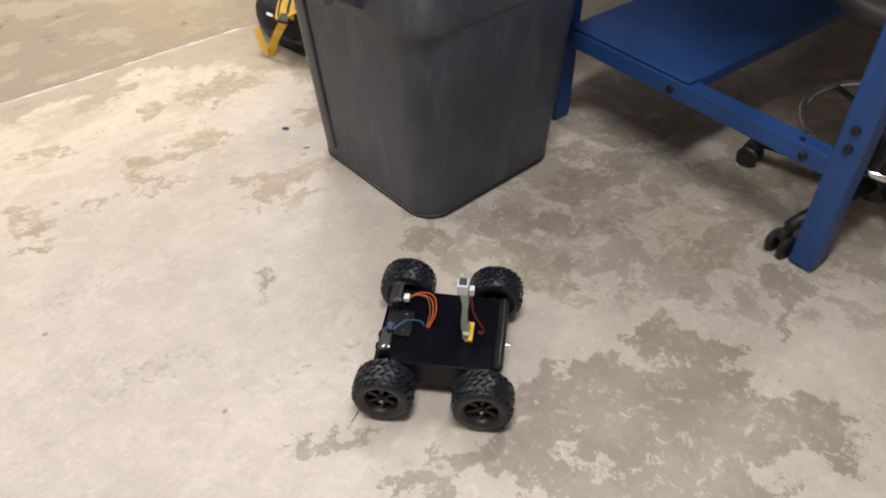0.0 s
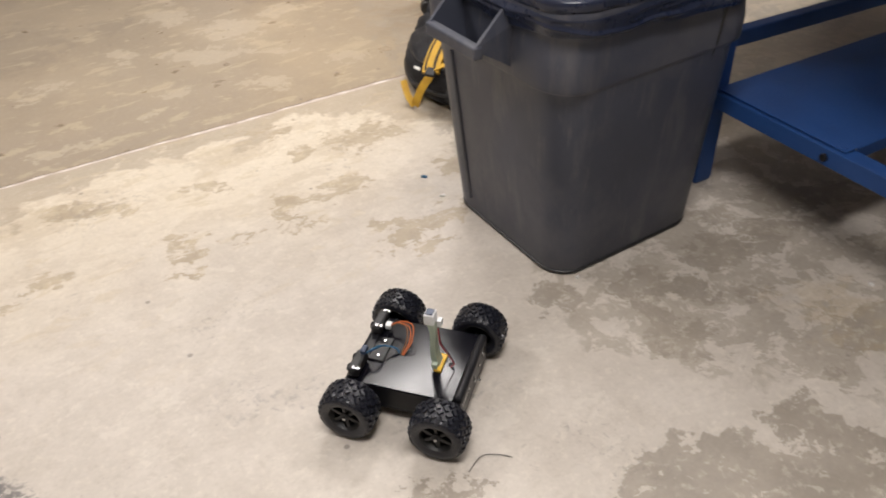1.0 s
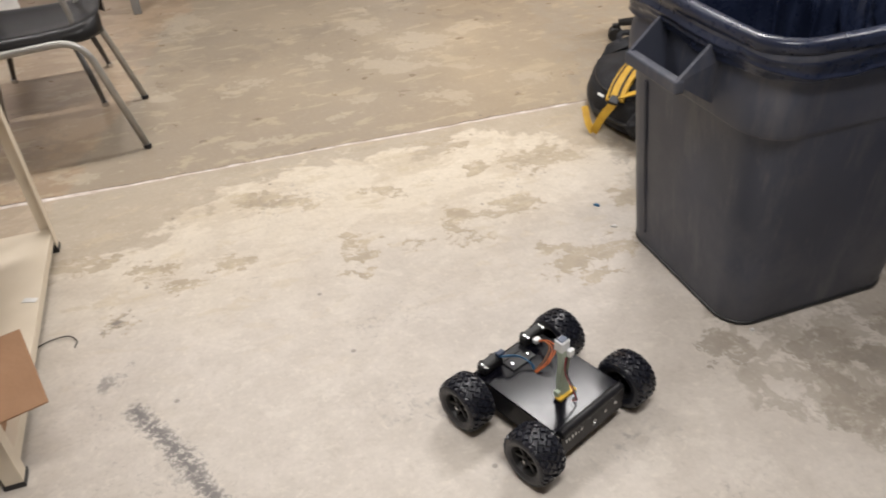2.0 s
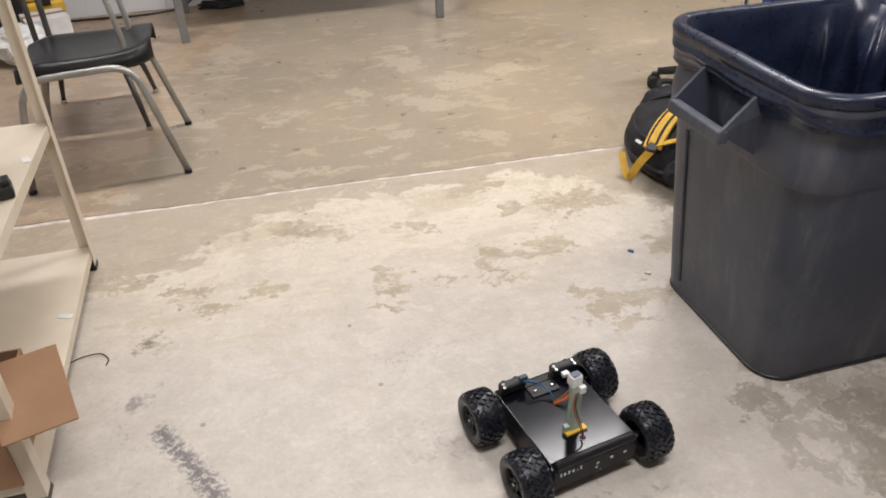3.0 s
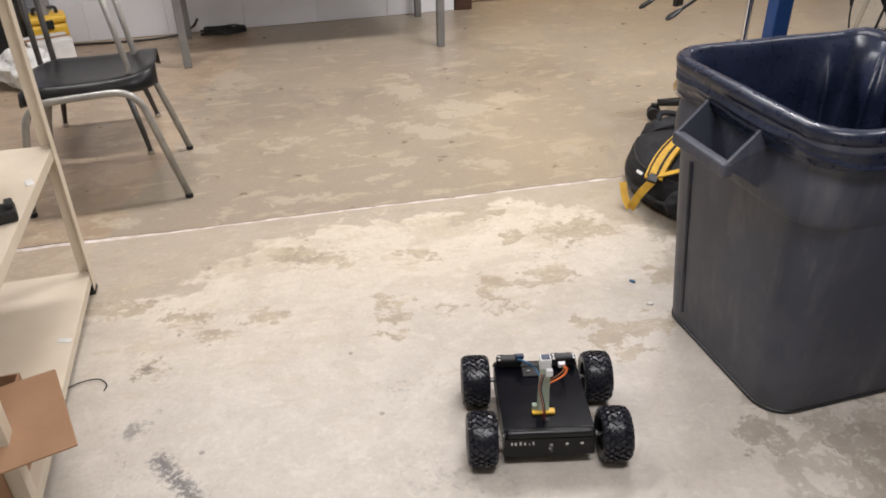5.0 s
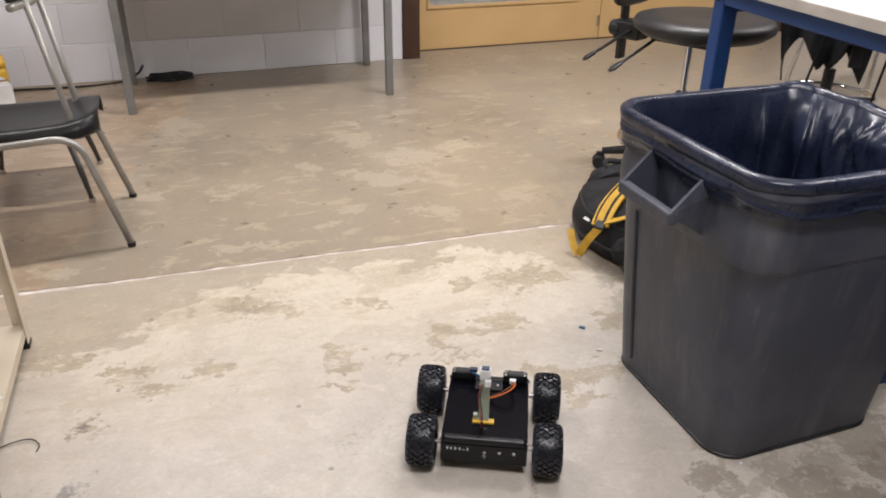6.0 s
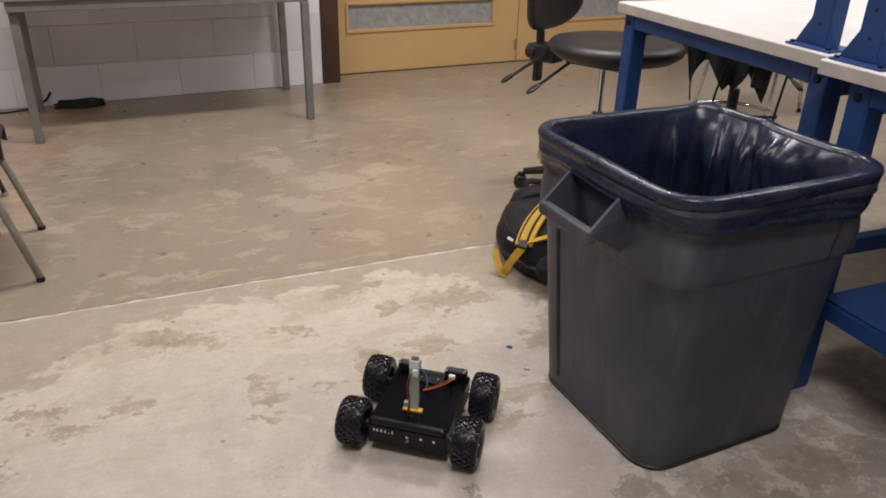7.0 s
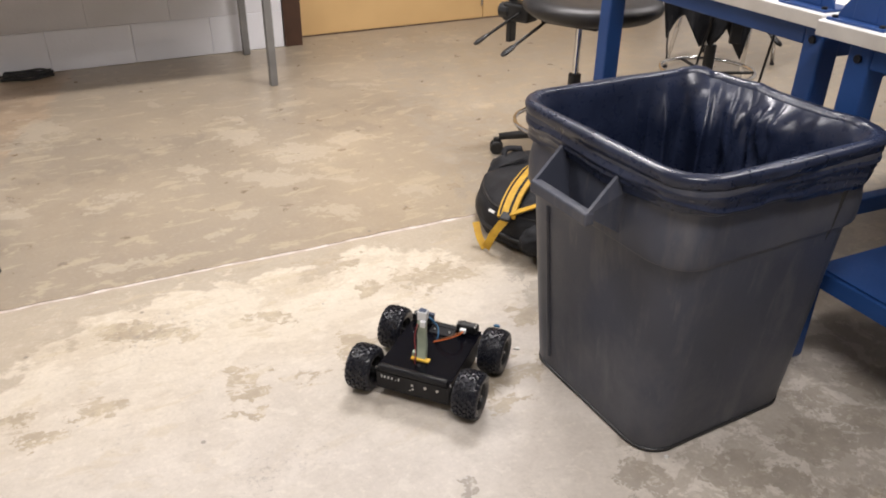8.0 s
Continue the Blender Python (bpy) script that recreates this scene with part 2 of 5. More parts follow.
# ---- floor ----
def floor_material():
    m = bpy.data.materials.new("worn_concrete")
    m.use_nodes = True
    n, l = m.node_tree.nodes, m.node_tree.links
    b = n["Principled BSDF"]
    tc = n.new("ShaderNodeTexCoord")
    P = tc.outputs["Object"]

    def val(x):
        v = n.new("ShaderNodeValue")
        v.outputs[0].default_value = x
        return v.outputs[0]

    def math_(op, a, c=None, clamp=False):
        k = n.new("ShaderNodeMath")
        k.operation, k.use_clamp = op, clamp
        for i, x in enumerate((a, c)):
            if x is None:
                continue
            if isinstance(x, (int, float)):
                k.inputs[i].default_value = x
            else:
                l.new(x, k.inputs[i])
        return k.outputs[0]

    def noise_(scale, detail=6, rough=0.55, dist=0.0, stretch=None, offset=(0, 0, 0)):
        k = n.new("ShaderNodeTexNoise")
        k.inputs["Scale"].default_value, k.inputs["Detail"].default_value = scale, detail
        k.inputs["Roughness"].default_value, k.inputs["Distortion"].default_value = rough, dist
        mp = n.new("ShaderNodeMapping")
        mp.inputs["Location"].default_value = offset
        if stretch:
            mp.inputs["Scale"].default_value = stretch
        l.new(P, mp.inputs["Vector"])
        l.new(mp.outputs[0], k.inputs["Vector"])
        return k.outputs["Fac"]

    def step(v, lo, hi):
        k = n.new("ShaderNodeMapRange")
        k.interpolation_type = "SMOOTHSTEP"
        k.inputs["From Min"].default_value, k.inputs["From Max"].default_value = lo, hi
        l.new(v, k.inputs["Value"])
        return k.outputs["Result"]

    def mix(f, a, c):
        k = n.new("ShaderNodeMix")
        k.data_type = "RGBA"
        l.new(f, k.inputs["Factor"])
        for s, x in (("A", a), ("B", c)):
            i = [q for q in k.inputs if q.name == s and q.type == "RGBA"][0]
            if isinstance(x, tuple):
                i.default_value = (*x, 1)
            else:
                l.new(x, i)
        return [q for q in k.outputs if q.type == "RGBA"][0]

    sep = n.new("ShaderNodeSeparateXYZ")
    l.new(P, sep.inputs[0])
    px, py = sep.outputs[0], sep.outputs[1]

    # plan coordinates pushed about by noise, for ragged outlines
    push = n.new("ShaderNodeTexNoise")
    push.inputs["Scale"].default_value, push.inputs["Detail"].default_value, push.inputs["Roughness"].default_value = 8.0, 9, 0.72
    l.new(P, push.inputs["Vector"])
    centre = n.new("ShaderNodeVectorMath")
    centre.operation = "MULTIPLY_ADD"
    centre.inputs[1].default_value, centre.inputs[2].default_value = (0.34, 0.34, 0), (-0.17, -0.17, 0)
    l.new(push.outputs["Color"], centre.inputs[0])
    ragged = n.new("ShaderNodeVectorMath")
    l.new(P, ragged.inputs[0])
    l.new(centre.outputs[0], ragged.inputs[1])
    PW = ragged.outputs[0]
    turns = []

    def blobs(spots, wob):
        """The least distance to turned ellipses (x, y, long, short, degrees), wobbled by noise: 1 at the edge."""
        best = None
        for x, y, a, c, turn in spots:
            mp = n.new("ShaderNodeMapping")
            mp.vector_type = "TEXTURE"
            mp.inputs["Location"].default_value = (x, y, 0)
            mp.inputs["Rotation"].default_value = (0, 0, radians(turn))
            mp.inputs["Scale"].default_value = (a, c, 1)
            if turns:
                # worked out one after another, which keeps the shader's memory small
                after = n.new("ShaderNodeVectorMath")
                after.operation = "MULTIPLY_ADD"
                l.new(turns[-1], after.inputs[0])
                after.inputs[1].default_value = (1e-9, 1e-9, 1e-9)
                l.new(PW, after.inputs[2])
                l.new(after.outputs[0], mp.inputs["Vector"])
            else:
                l.new(PW, mp.inputs["Vector"])
            d = n.new("ShaderNodeVectorMath")
            d.operation = "LENGTH"
            l.new(mp.outputs[0], d.inputs[0])
            best = d.outputs["Value"] if best is None else math_("MINIMUM", best, d.outputs["Value"])
            turns.append(best)
        return math_("ADD", best, wob)

    fine = noise_(90, 5, 0.6)
    mid = noise_(9, 8, 0.6)
    big = noise_(1.6, 6, 0.55, offset=(3, 1, 0))
    flake = noise_(3.1, 10, 0.62, 0.6, offset=(7, 2, 0))
    flake2 = noise_(6.5, 9, 0.62, 0.3, (0.62, 1, 1), (1, 5, 0))
    flake3 = noise_(11, 9, 0.66, 0.3, (0.7, 1, 1), (5, 8, 0))
    wob = math_("MULTIPLY", math_("SUBTRACT", noise_(11, 8, 0.66, 0.4, offset=(4, 4, 0)), 0.5), 4.0)
    wob2 = math_("MULTIPLY", math_("SUBTRACT", noise_(21, 8, 0.68, 0.4, offset=(9, 1, 0)), 0.5), 4.2)
    wide = math_("MULTIPLY", math_("SUBTRACT", noise_(2.2, 7, 0.6), 0.5), 0.9)
    cloud = noise_(0.9, 4, 0.5, 0.5, offset=(5, 5, 0))

    # base: pale worn concrete on the near side of the seam, tan sealed concrete past it
    base = mix(step(mid, 0.3, 0.75), (0.470, 0.425, 0.370), (0.56, 0.512, 0.455))
    base = mix(math_("MULTIPLY", step(big, 0.45, 0.7), 0.5), base, (0.50, 0.455, 0.40))
    base = mix(math_("MULTIPLY", step(flake2, 0.60, 0.63), 0.30), base, (0.43, 0.385, 0.325))
    base = mix(math_("MULTIPLY", step(flake3, 0.59, 0.62), 0.4), base, (0.61, 0.565, 0.50))
    tan = mix(step(mid, 0.3, 0.75), (0.295, 0.240, 0.174), (0.345, 0.285, 0.210))
    tan = mix(math_("MULTIPLY", step(cloud, 0.42, 0.62), 0.7), tan, (0.385, 0.318, 0.230))
    tan = mix(math_("MULTIPLY", step(big, 0.45, 0.60), 0.45), tan, (0.285, 0.238, 0.180))
    tan = mix(math_("MULTIPLY", step(flake, 0.56, 0.66), 0.28), tan, (0.38, 0.32, 0.245))
    tan = mix(math_("MULTIPLY", step(flake3, 0.66, 0.70), 0.35), tan, (0.42, 0.36, 0.285))
    # warmer, redder sealer in the corner past the chairs, with a ragged edge
    warm = math_("ADD", math_("SUBTRACT", math_("MULTIPLY", py, 0.28), px), math_("ADD", math_("MULTIPLY", wide, 0.25), math_("MULTIPLY", wob, 0.05)))
    tan = mix(math_("MULTIPLY", step(warm, 1.20, 1.25), 0.75), tan, mix(step(flake2, 0.45, 0.56), (0.41, 0.300, 0.198), (0.32, 0.228, 0.148)))
    seam = math_("SUBTRACT", py, math_("ADD", math_("MULTIPLY", px, -0.045), 2.395))
    left = math_("MULTIPLY", math_("SUBTRACT", 0.25, px), 0.46)
    right = math_("MULTIPLY", math_("SUBTRACT", px, 0.90), 0.9)
    edge = math_("ADD", math_("ADD", seam, math_("MULTIPLY", math_("SUBTRACT", flake, 0.5), 0.75)), math_("MAXIMUM", math_("MAXIMUM", left, right), 0.0))
    far = step(math_("ADD", edge, math_("MULTIPLY", math_("SUBTRACT", flake3, 0.5), 0.45)), -0.12, -0.06)
    far = math_("MAXIMUM", math_("MULTIPLY", far, 0.62), step(seam, -0.012, 0.012))
    # a yellowish stained belt on the near side of the seam
    belt = math_("MULTIPLY", step(math_("ADD", seam, wide), -1.1, -0.15), 0.62)
    near = mix(belt, base, mix(step(flake2, 0.50, 0.57), (0.630, 0.550, 0.415), (0.52, 0.435, 0.305)))
    col = mix(far, near, tan)
    # bare pale chips past the seam
    pale = blobs([(0.51, 4.22, .09, .05, 88), (0.78, 3.55, .134, .10, 112), (0.99, 3.21, .153, .11, 141), (0.78, 3.01, .188, .09, 149), (0.17, 3.1, .09, .045, 22), (0.10, 3.0, .05, .024, 10), (0.9, 2.59, .084, .07, 121),
                  (0.49, 3.24, .078, .045, 89), (0.46, 2.62, .05, .031, 160), (-0.07, 4.03, .22, .09, 96), (-0.18, 3.84, .099, .058, 106), (0.8, 3.81, .10, .05, 150), (0.14, 2.54, .14, .026, 165), (-0.18, 3.11, .078, .044, 103),
                  (2.6, 4.8, .218, .12, 158), (2.21, 4.89, .143, .10, 69), (1.59, 4.09, .122, .07, 151), (2.02, 3.45, .09, .06, 18)], math_("ADD", math_("MULTIPLY", wob, 0.7), math_("MULTIPLY", wob2, 0.5)))
    pale2 = blobs([(1.25, 2.62, .082, .044, 153), (1.24, 3.29, .111, .07, 161), (-0.88, 3.79, .115, .069, 145), (-0.04, 4.11, .133, .09, 127), (-0.5, 2.55, .12, .04, 170), (0.55, 2.75, .10, .03, 165), (1.05, 2.85, .07, .04, 140)], math_("ADD", math_("MULTIPLY", wob, 0.7), math_("MULTIPLY", wob2, 0.5)))
    pale = math_("MINIMUM", pale, pale2)
    col = mix(math_("MULTIPLY", step(pale, 0.92, 0.82), math_("MULTIPLY", step(seam, 0.0, 0.03), 0.52)), col, (0.475, 0.41, 0.315))
    # darker worn spots past the seam
    dull = blobs([(-0.26, 3.67, .21, .099, 97), (-0.19, 3.92, .12, .08, 98), (1.46, 4.15, .16, .088, 152), (0.10, 3.60, .20, .26, 0), (0.54, 3.6, .11, .082, 129), (1.31, 3.45, .158, .074, 153), (1.62, 3.62, .207, .112, 153), (-0.9, 2.75, .35, .2, 0)], wob)
    col = mix(math_("MULTIPLY", step(dull, 1.25, 0.8), 0.38), col, (0.215, 0.182, 0.145))
    # brown stains on the near side, broken into streaks
    brown = blobs([(0.58, 1.71, .042, .03, 70), (0.65, 1.79, .06, .028, 175), (0.8, 1.75, .08, .048, 175), (0.63, 1.85, .02, .016, 171), (0.61, 1.64, .062, .012, 170), (0.32, 1.76, .04, .029, 165), (0.28, 1.72, .042, .021, 80), (0.27, 1.62, .028, .014, 80), (0.47, 1.7, .049, .02, 170),
                   (0.46, 2.01, .058, .035, 170), (0.77, 2.04, .042, .038, 178), (0.94, 1.48, .089, .042, 170), (0.84, 1.42, .073, .033, 166), (0.82, 1.52, .038, .032, 26), (0.87, 1.36, .06, .016, 164), (1.14, 1.68, .061, .04, 51)], math_("MULTIPLY", wob2, 0.8))
    brown2 = blobs([(-0.46, 1.99, .1, .032, 161), (-0.26, 1.88, .059, .025, 159), (-0.18, 1.76, .043, .031, 139), (-0.3, 1.83, .057, .018, 161), (-0.35, 1.64, .048, .015, 95), (-0.06, 1.81, .056, .038, 152), (0.74, 2.24, .076, .03, 165), (0.1, 2.1, .12, .05, 170), (1.0, 2.0, .12, .06, 160)], math_("MULTIPLY", wob2, 0.8))
    flake4 = noise_(15, 9, 0.66, 0.6, (0.42, 1, 1), (2, 9, 0))
    bmask = math_("MULTIPLY", step(math_("MINIMUM", brown, brown2), 1.25, 0.95), step(flake4, 0.40, 0.47))
    col = mix(math_("MULTIPLY", bmask, 0.78), col, mix(step(flake3, 0.4, 0.6), (0.31, 0.250, 0.170), (0.40, 0.330, 0.235)))
    # yellowish film left in ragged islands near the seam
    yel = math_("MULTIPLY", math_("MULTIPLY", step(math_("ADD", seam, wide), -1.25, -0.5), step(flake4, 0.56, 0.60)), 0.5)
    col = mix(yel, col, (0.48, 0.405, 0.285))
    # grey-brown patches by the benches, mostly where the sealer is left
    grey = blobs([(1.71, 0.86, .049, .03, 148), (1.58, 0.88, .063, .035, 143), (1.5, 0.89, .047, .037, 26), (1.23, 0.93, .052, .04, 143), (1.39, 0.92, .045, .031, 145), (1.17, 0.84, .08, .03, 43), (1.13, 0.72, .06, .031, 141), (1.19, 0.74, .038, .02, 141), (1.0, 1.02, .043, .036, 51), (1.3, 0.81, .043, .018, 140),
                  (1.4, 0.73, .03, .024, 14), (1.51, 0.52, .049, .033, 19), (1.62, 0.52, .044, .028, 150), (1.52, 0.34, .054, .032, 149), (1.42, 0.3, .043, .012, 28), (1.68, 0.34, .049, .034, 177), (1.34, 0.48, .029, .016, 145), (1.25, 0.96, .03, .016, 162)], math_("MULTIPLY", wob, 0.65))
    grey2 = blobs([(1.19, 0.42, .059, .045, 12), (1.18, 0.34, .073, .045, 147), (1.14, 0.28, .128, .077, 147), (1.02, 0.41, .139, .06, 140), (0.91, 0.48, .081, .059, 146), (0.86, 0.41, .121, .055, 140), (1.13, 0.18, .145, .065, 143), (1.22, 0.11, .073, .048, 8), (1.2, 0.03, .049, .03, 144), (0.98, 0.27, .153, .057, 140),
                   (0.6, 0.5, .124, .03, 138), (0.72, 0.44, .063, .034, 139), (0.53, 0.56, .04, .018, 137), (0.77, 0.33, .124, .039, 139), (0.95, 0.15, .16, .06, 139), (0.53, 0.68, .046, .017, 137), (0.46, 0.71, .038, .02, 135), (0.75, 0.2, .2, .08, 139)], math_("MULTIPLY", wob, 0.42))
    # the last two put the bench's shade into the floor colour
    grey3 = blobs([(0.64, 1.15, .042, .013, 59), (1.53, 0.91, .078, .031, 158), (1.63, 0.95, .054, .021, 158), (1.02, 0.99, .04, .03, 11), (1.24, 0.87, .071, .024, 155), (1.64, 0.9, .042, .02, 162), (1.58, 1.03, .04, .024, 175), (1.85, 0.95, .12, .05, 150), (1.95, 0.6, .15, .07, 140)], math_("MULTIPLY", wob, 0.65))
    bare = blobs([(1.22, 0.28, .04, .009, 139), (1.23, 0.0, .033, .014, 144), (0.84, 0.35, .038, .010, 139), (1.07, 0.08, .049, .029, 149)], math_("MULTIPLY", wob2, 0.5))
    holes = step(math_("ADD", noise_(22, 8, 0.70, 0.8, offset=(2, 6, 0)), math_("MULTIPLY", step(grey2, 0.9, 1.2), 0.03)), 0.60, 0.63)
    gmask = step(math_("MINIMUM", math_("MULTIPLY", math_("MINIMUM", grey, grey3), 0.74), math_("MULTIPLY", grey2, 0.92)), 1.03, 0.96)
    gmask = math_("MULTIPLY", gmask, math_("SUBTRACT", 1.0, math_("MAXIMUM", math_("MULTIPLY", holes, 0.8), step(bare, 1.1, 0.9))))
    col = mix(math_("MULTIPLY", gmask, 0.80), col, mix(step(mid, 0.35, 0.7), (0.245, 0.212, 0.172), (0.325, 0.285, 0.235)))
    # scattered small chips in the worn corner, also darkening the benches' shaded floor
    worn = math_("MULTIPLY", step(math_("ADD", math_("ADD", px, math_("MULTIPLY", py, 0.9)), math_("MULTIPLY", wob, 0.10)), 1.66, 1.72), step(math_("ADD", math_("SUBTRACT", px, math_("MULTIPLY", py, 0.25)), math_("MULTIPLY", wob, 0.04)), 0.735, 0.76))
    chip = step(noise_(10, 9, 0.68, 0.5, offset=(3, 3, 0)), 0.475, 0.50)
    col = mix(math_("MULTIPLY", math_("MULTIPLY", worn, chip), 0.62), col, mix(step(mid, 0.35, 0.7), (0.285, 0.248, 0.200), (0.35, 0.308, 0.252)))
    rust = math_("MULTIPLY", step(blobs([(1.55, 0.55, .16, .10, 140)], wob), 1.2, 0.6), step(flake2, 0.45, 0.6))
    col = mix(math_("MULTIPLY", rust, 0.4), col, (0.42, 0.33, 0.20))
    # dark speckled smudges along the rover's path
    smudged = step(blobs([(0.68, 0.85, .10, .06, 20), (0.50, 0.85, .12, .05, 160), (0.30, 1.10, .16, .06, 150)], math_("MULTIPLY", wob2, 0.5)), 1.5, 0.2)
    col = mix(math_("MULTIPLY", math_("MULTIPLY", smudged, step(noise_(45, 8, 0.75, 0.5, offset=(2, 2, 0)), 0.50, 0.66)), 0.55), col, (0.22, 0.205, 0.20))
    # fine mottling and pits
    mott = noise_(34, 7, 0.7, 0.3, offset=(4, 9, 0))
    col = mix(math_("MULTIPLY", step(mott, 0.53, 0.64), 0.20), col, (0.335, 0.290, 0.232))
    col = mix(math_("MULTIPLY", step(mott, 0.46, 0.36), math_("SUBTRACT", 0.30, math_("MULTIPLY", far, 0.22))), col, (0.66, 0.605, 0.52))
    pits = step(noise_(120, 5, 0.7, 0.0, offset=(8, 2, 0)), 0.64, 0.70)
    col = mix(math_("MULTIPLY", pits, 0.35), col, (0.25, 0.215, 0.175))
    # black scuffs
    along = math_("ADD", math_("MULTIPLY", math_("SUBTRACT", px, -0.31), 0.42), math_("MULTIPLY", math_("SUBTRACT", py, 1.33), -0.91))
    across = math_("ADD", math_("MULTIPLY", math_("SUBTRACT", px, -0.31), 0.91), math_("MULTIPLY", math_("SUBTRACT", py, 1.33), 0.42))
    bend = math_("ABSOLUTE", math_("ADD", across, math_("MULTIPLY", math_("SUBTRACT", noise_(4, 4, offset=(1, 1, 0)), 0.5), 0.06)))
    band = math_("MULTIPLY", step(bend, 0.062, 0.0), math_("MULTIPLY", step(along, -0.06, 0.0), step(along, 0.85, 0.6)))
    scuff = step(math_("ADD", noise_(75, 8, 0.75, 0.5, offset=(6, 3, 0)), math_("MULTIPLY", band, 0.26)), 0.64, 0.76)
    oil = blobs([(-0.346, 1.44, .026, .022, 90), (-0.349, 1.65, .018, .012, 90)], wob2)
    col = mix(math_("MULTIPLY", math_("MAXIMUM", math_("MULTIPLY", band, scuff), math_("MULTIPLY", step(oil, 1.6, 0.2), 0.7)), 0.85), col, (0.095, 0.09, 0.092))
    # scattered scuff marks where things are dragged about
    drag = step(math_("ADD", noise_(60, 8, 0.75, 0.4, offset=(1, 7, 0)), math_("MULTIPLY", math_("SUBTRACT", noise_(2.4, 5, offset=(8, 8, 0)), 0.5), 0.7)), 0.63, 0.75)
    col = mix(math_("MULTIPLY", drag, math_("SUBTRACT", 0.42, math_("MULTIPLY", far, 0.42))), col, (0.20, 0.18, 0.165))
    # small dark specks and faint scratches
    speck = n.new("ShaderNodeTexVoronoi")
    speck.inputs["Scale"].default_value = 7.0
    l.new(P, speck.inputs["Vector"])
    col = mix(math_("MULTIPLY", step(speck.outputs["Distance"], 0.055, 0.035), 0.6), col, (0.16, 0.14, 0.125))
    grain = n.new("ShaderNodeMapRange")
    grain.inputs["To Min"].default_value, grain.inputs["To Max"].default_value = 0.88, 1.12
    l.new(fine, grain.inputs["Value"])
    hsv = n.new("ShaderNodeHueSaturation")
    l.new(col, hsv.inputs["Color"])
    l.new(grain.outputs[0], hsv.inputs["Value"])
    l.new(hsv.outputs[0], b.inputs["Base Color"])
    rough = n.new("ShaderNodeMapRange")
    rough.inputs["To Min"].default_value, rough.inputs["To Max"].default_value = 0.50, 0.33
    l.new(far, rough.inputs["Value"])
    l.new(math_("ADD", rough.outputs[0], math_("MULTIPLY", math_("SUBTRACT", mid, 0.5), 0.35)), b.inputs["Roughness"])
    bump = n.new("ShaderNodeBump")
    bump.inputs["Strength"].default_value, bump.inputs["Distance"].default_value = 0.25, 0.003
    l.new(math_("ADD", math_("MULTIPLY", fine, 0.3), mid), bump.inputs["Height"])
    l.new(bump.outputs[0], b.inputs["Normal"])
    return m


M_FLOOR = floor_material()
tagged(part("floor", one_box((X0 - 0.2, Y0 - 0.2, -0.1), (X1 + 0.2, Y1 + 0.6, 0.0)), M_FLOOR), "worn sealed concrete floor with stains and chipped patches", "floor", kind="structure")


def floor_seam():
    bm, crack = bmesh.new(), bmesh.new()
    rings, dark = [], []
    for i in range(520):
        x = -2.5 + i * 0.015
        y = 2.395 - 0.045 * x + 0.010 * noise.noise((x * 2.1, 3, 0)) + 0.006 * noise.noise((x * 11, 5, 0))
        w = 0.004 + 0.009 * max(0, noise.noise((x * 2.3, 9, 0)) + 0.15) + 0.005 * noise.noise((x * 19, 1, 0)) + 0.010 * max(0.0, min(1.0, -x))
        h = 0.0026 + 0.0014 * noise.noise((x * 14, 7, 0))
        w = max(w, 0.003)
        rings.append([(x, y - w, -0.001), (x, y - w * 0.5, h), (x, y + w * 0.5, h), (x, y + w, -0.001)])
        c = 0.0022 + 0.0022 * max(0.0, noise.noise((x * 3.7, 12, 0)))
        yc = y + w * (0.75 + 0.5 * noise.noise((x * 5, 2, 0)))
        dark.append([(x, yc - c, -0.001), (x, yc, h + 0.0006), (x, yc + c, -0.001)])
    loft(bm, rings, closed=False)
    loft(crack, dark, closed=False)
    ob = tagged(part("floor_seam", bm, M_SEAM, smooth=True), "rough pale filler line along a floor joint", "floor seam", kind="structure")
    part("crack", crack, M_JAMB, ob, "dirty crack beside the filler")
    return ob


floor_seam()

# ---- walls and ceiling ----
DX0, DX1, DZ = 1.61, 4.70, 2.13
tagged(part("wall_west", one_box((X0 - 0.15, Y0, 0), (X0, Y1, ZC)), M_WALL), "painted wall", "wall", kind="structure")
tagged(part("wall_east", one_box((X1, Y0, 0), (X1 + 0.15, Y1, ZC)), M_WALL), "painted wall", "wall", kind="structure")
tagged(part("wall_south", one_box((X0 - 0.15, Y0 - 0.15, 0), (X1 + 0.15, Y0, ZC)), M_WALL), "painted wall", "wall", kind="structure")
bm = bmesh.new()
box(bm, (X0 - 0.15, Y1 + 0.012, 0), (1.49, Y1 + 0.25, ZC))
box(bm, (1.49, Y1 + 0.002, DZ + 0.05), (DX1 + 0.12, Y1 + 0.25, ZC))
box(bm, (DX1 + 0.12, Y1 + 0.002, 0), (X1 + 0.15, Y1 + 0.25, ZC))
wall_north = tagged(part("wall_north", bm, M_JOINT), "white-painted concrete block wall", "wall", kind="structure")
tagged(part("ceiling", one_box((X0 - 0.15, Y0 - 0.15, ZC), (X1 + 0.15, Y1 + 0.6, ZC + 0.1)), M_CEIL), "pale tiled ceiling", "ceiling", kind="structure")
tagged(part("wall_recess", one_box((1.3, Y1 + 0.30, 0), (X1 + 0.15, Y1 + 0.45, ZC)), M_WALL), "plain wall behind the doors", "wall", kind="structure")


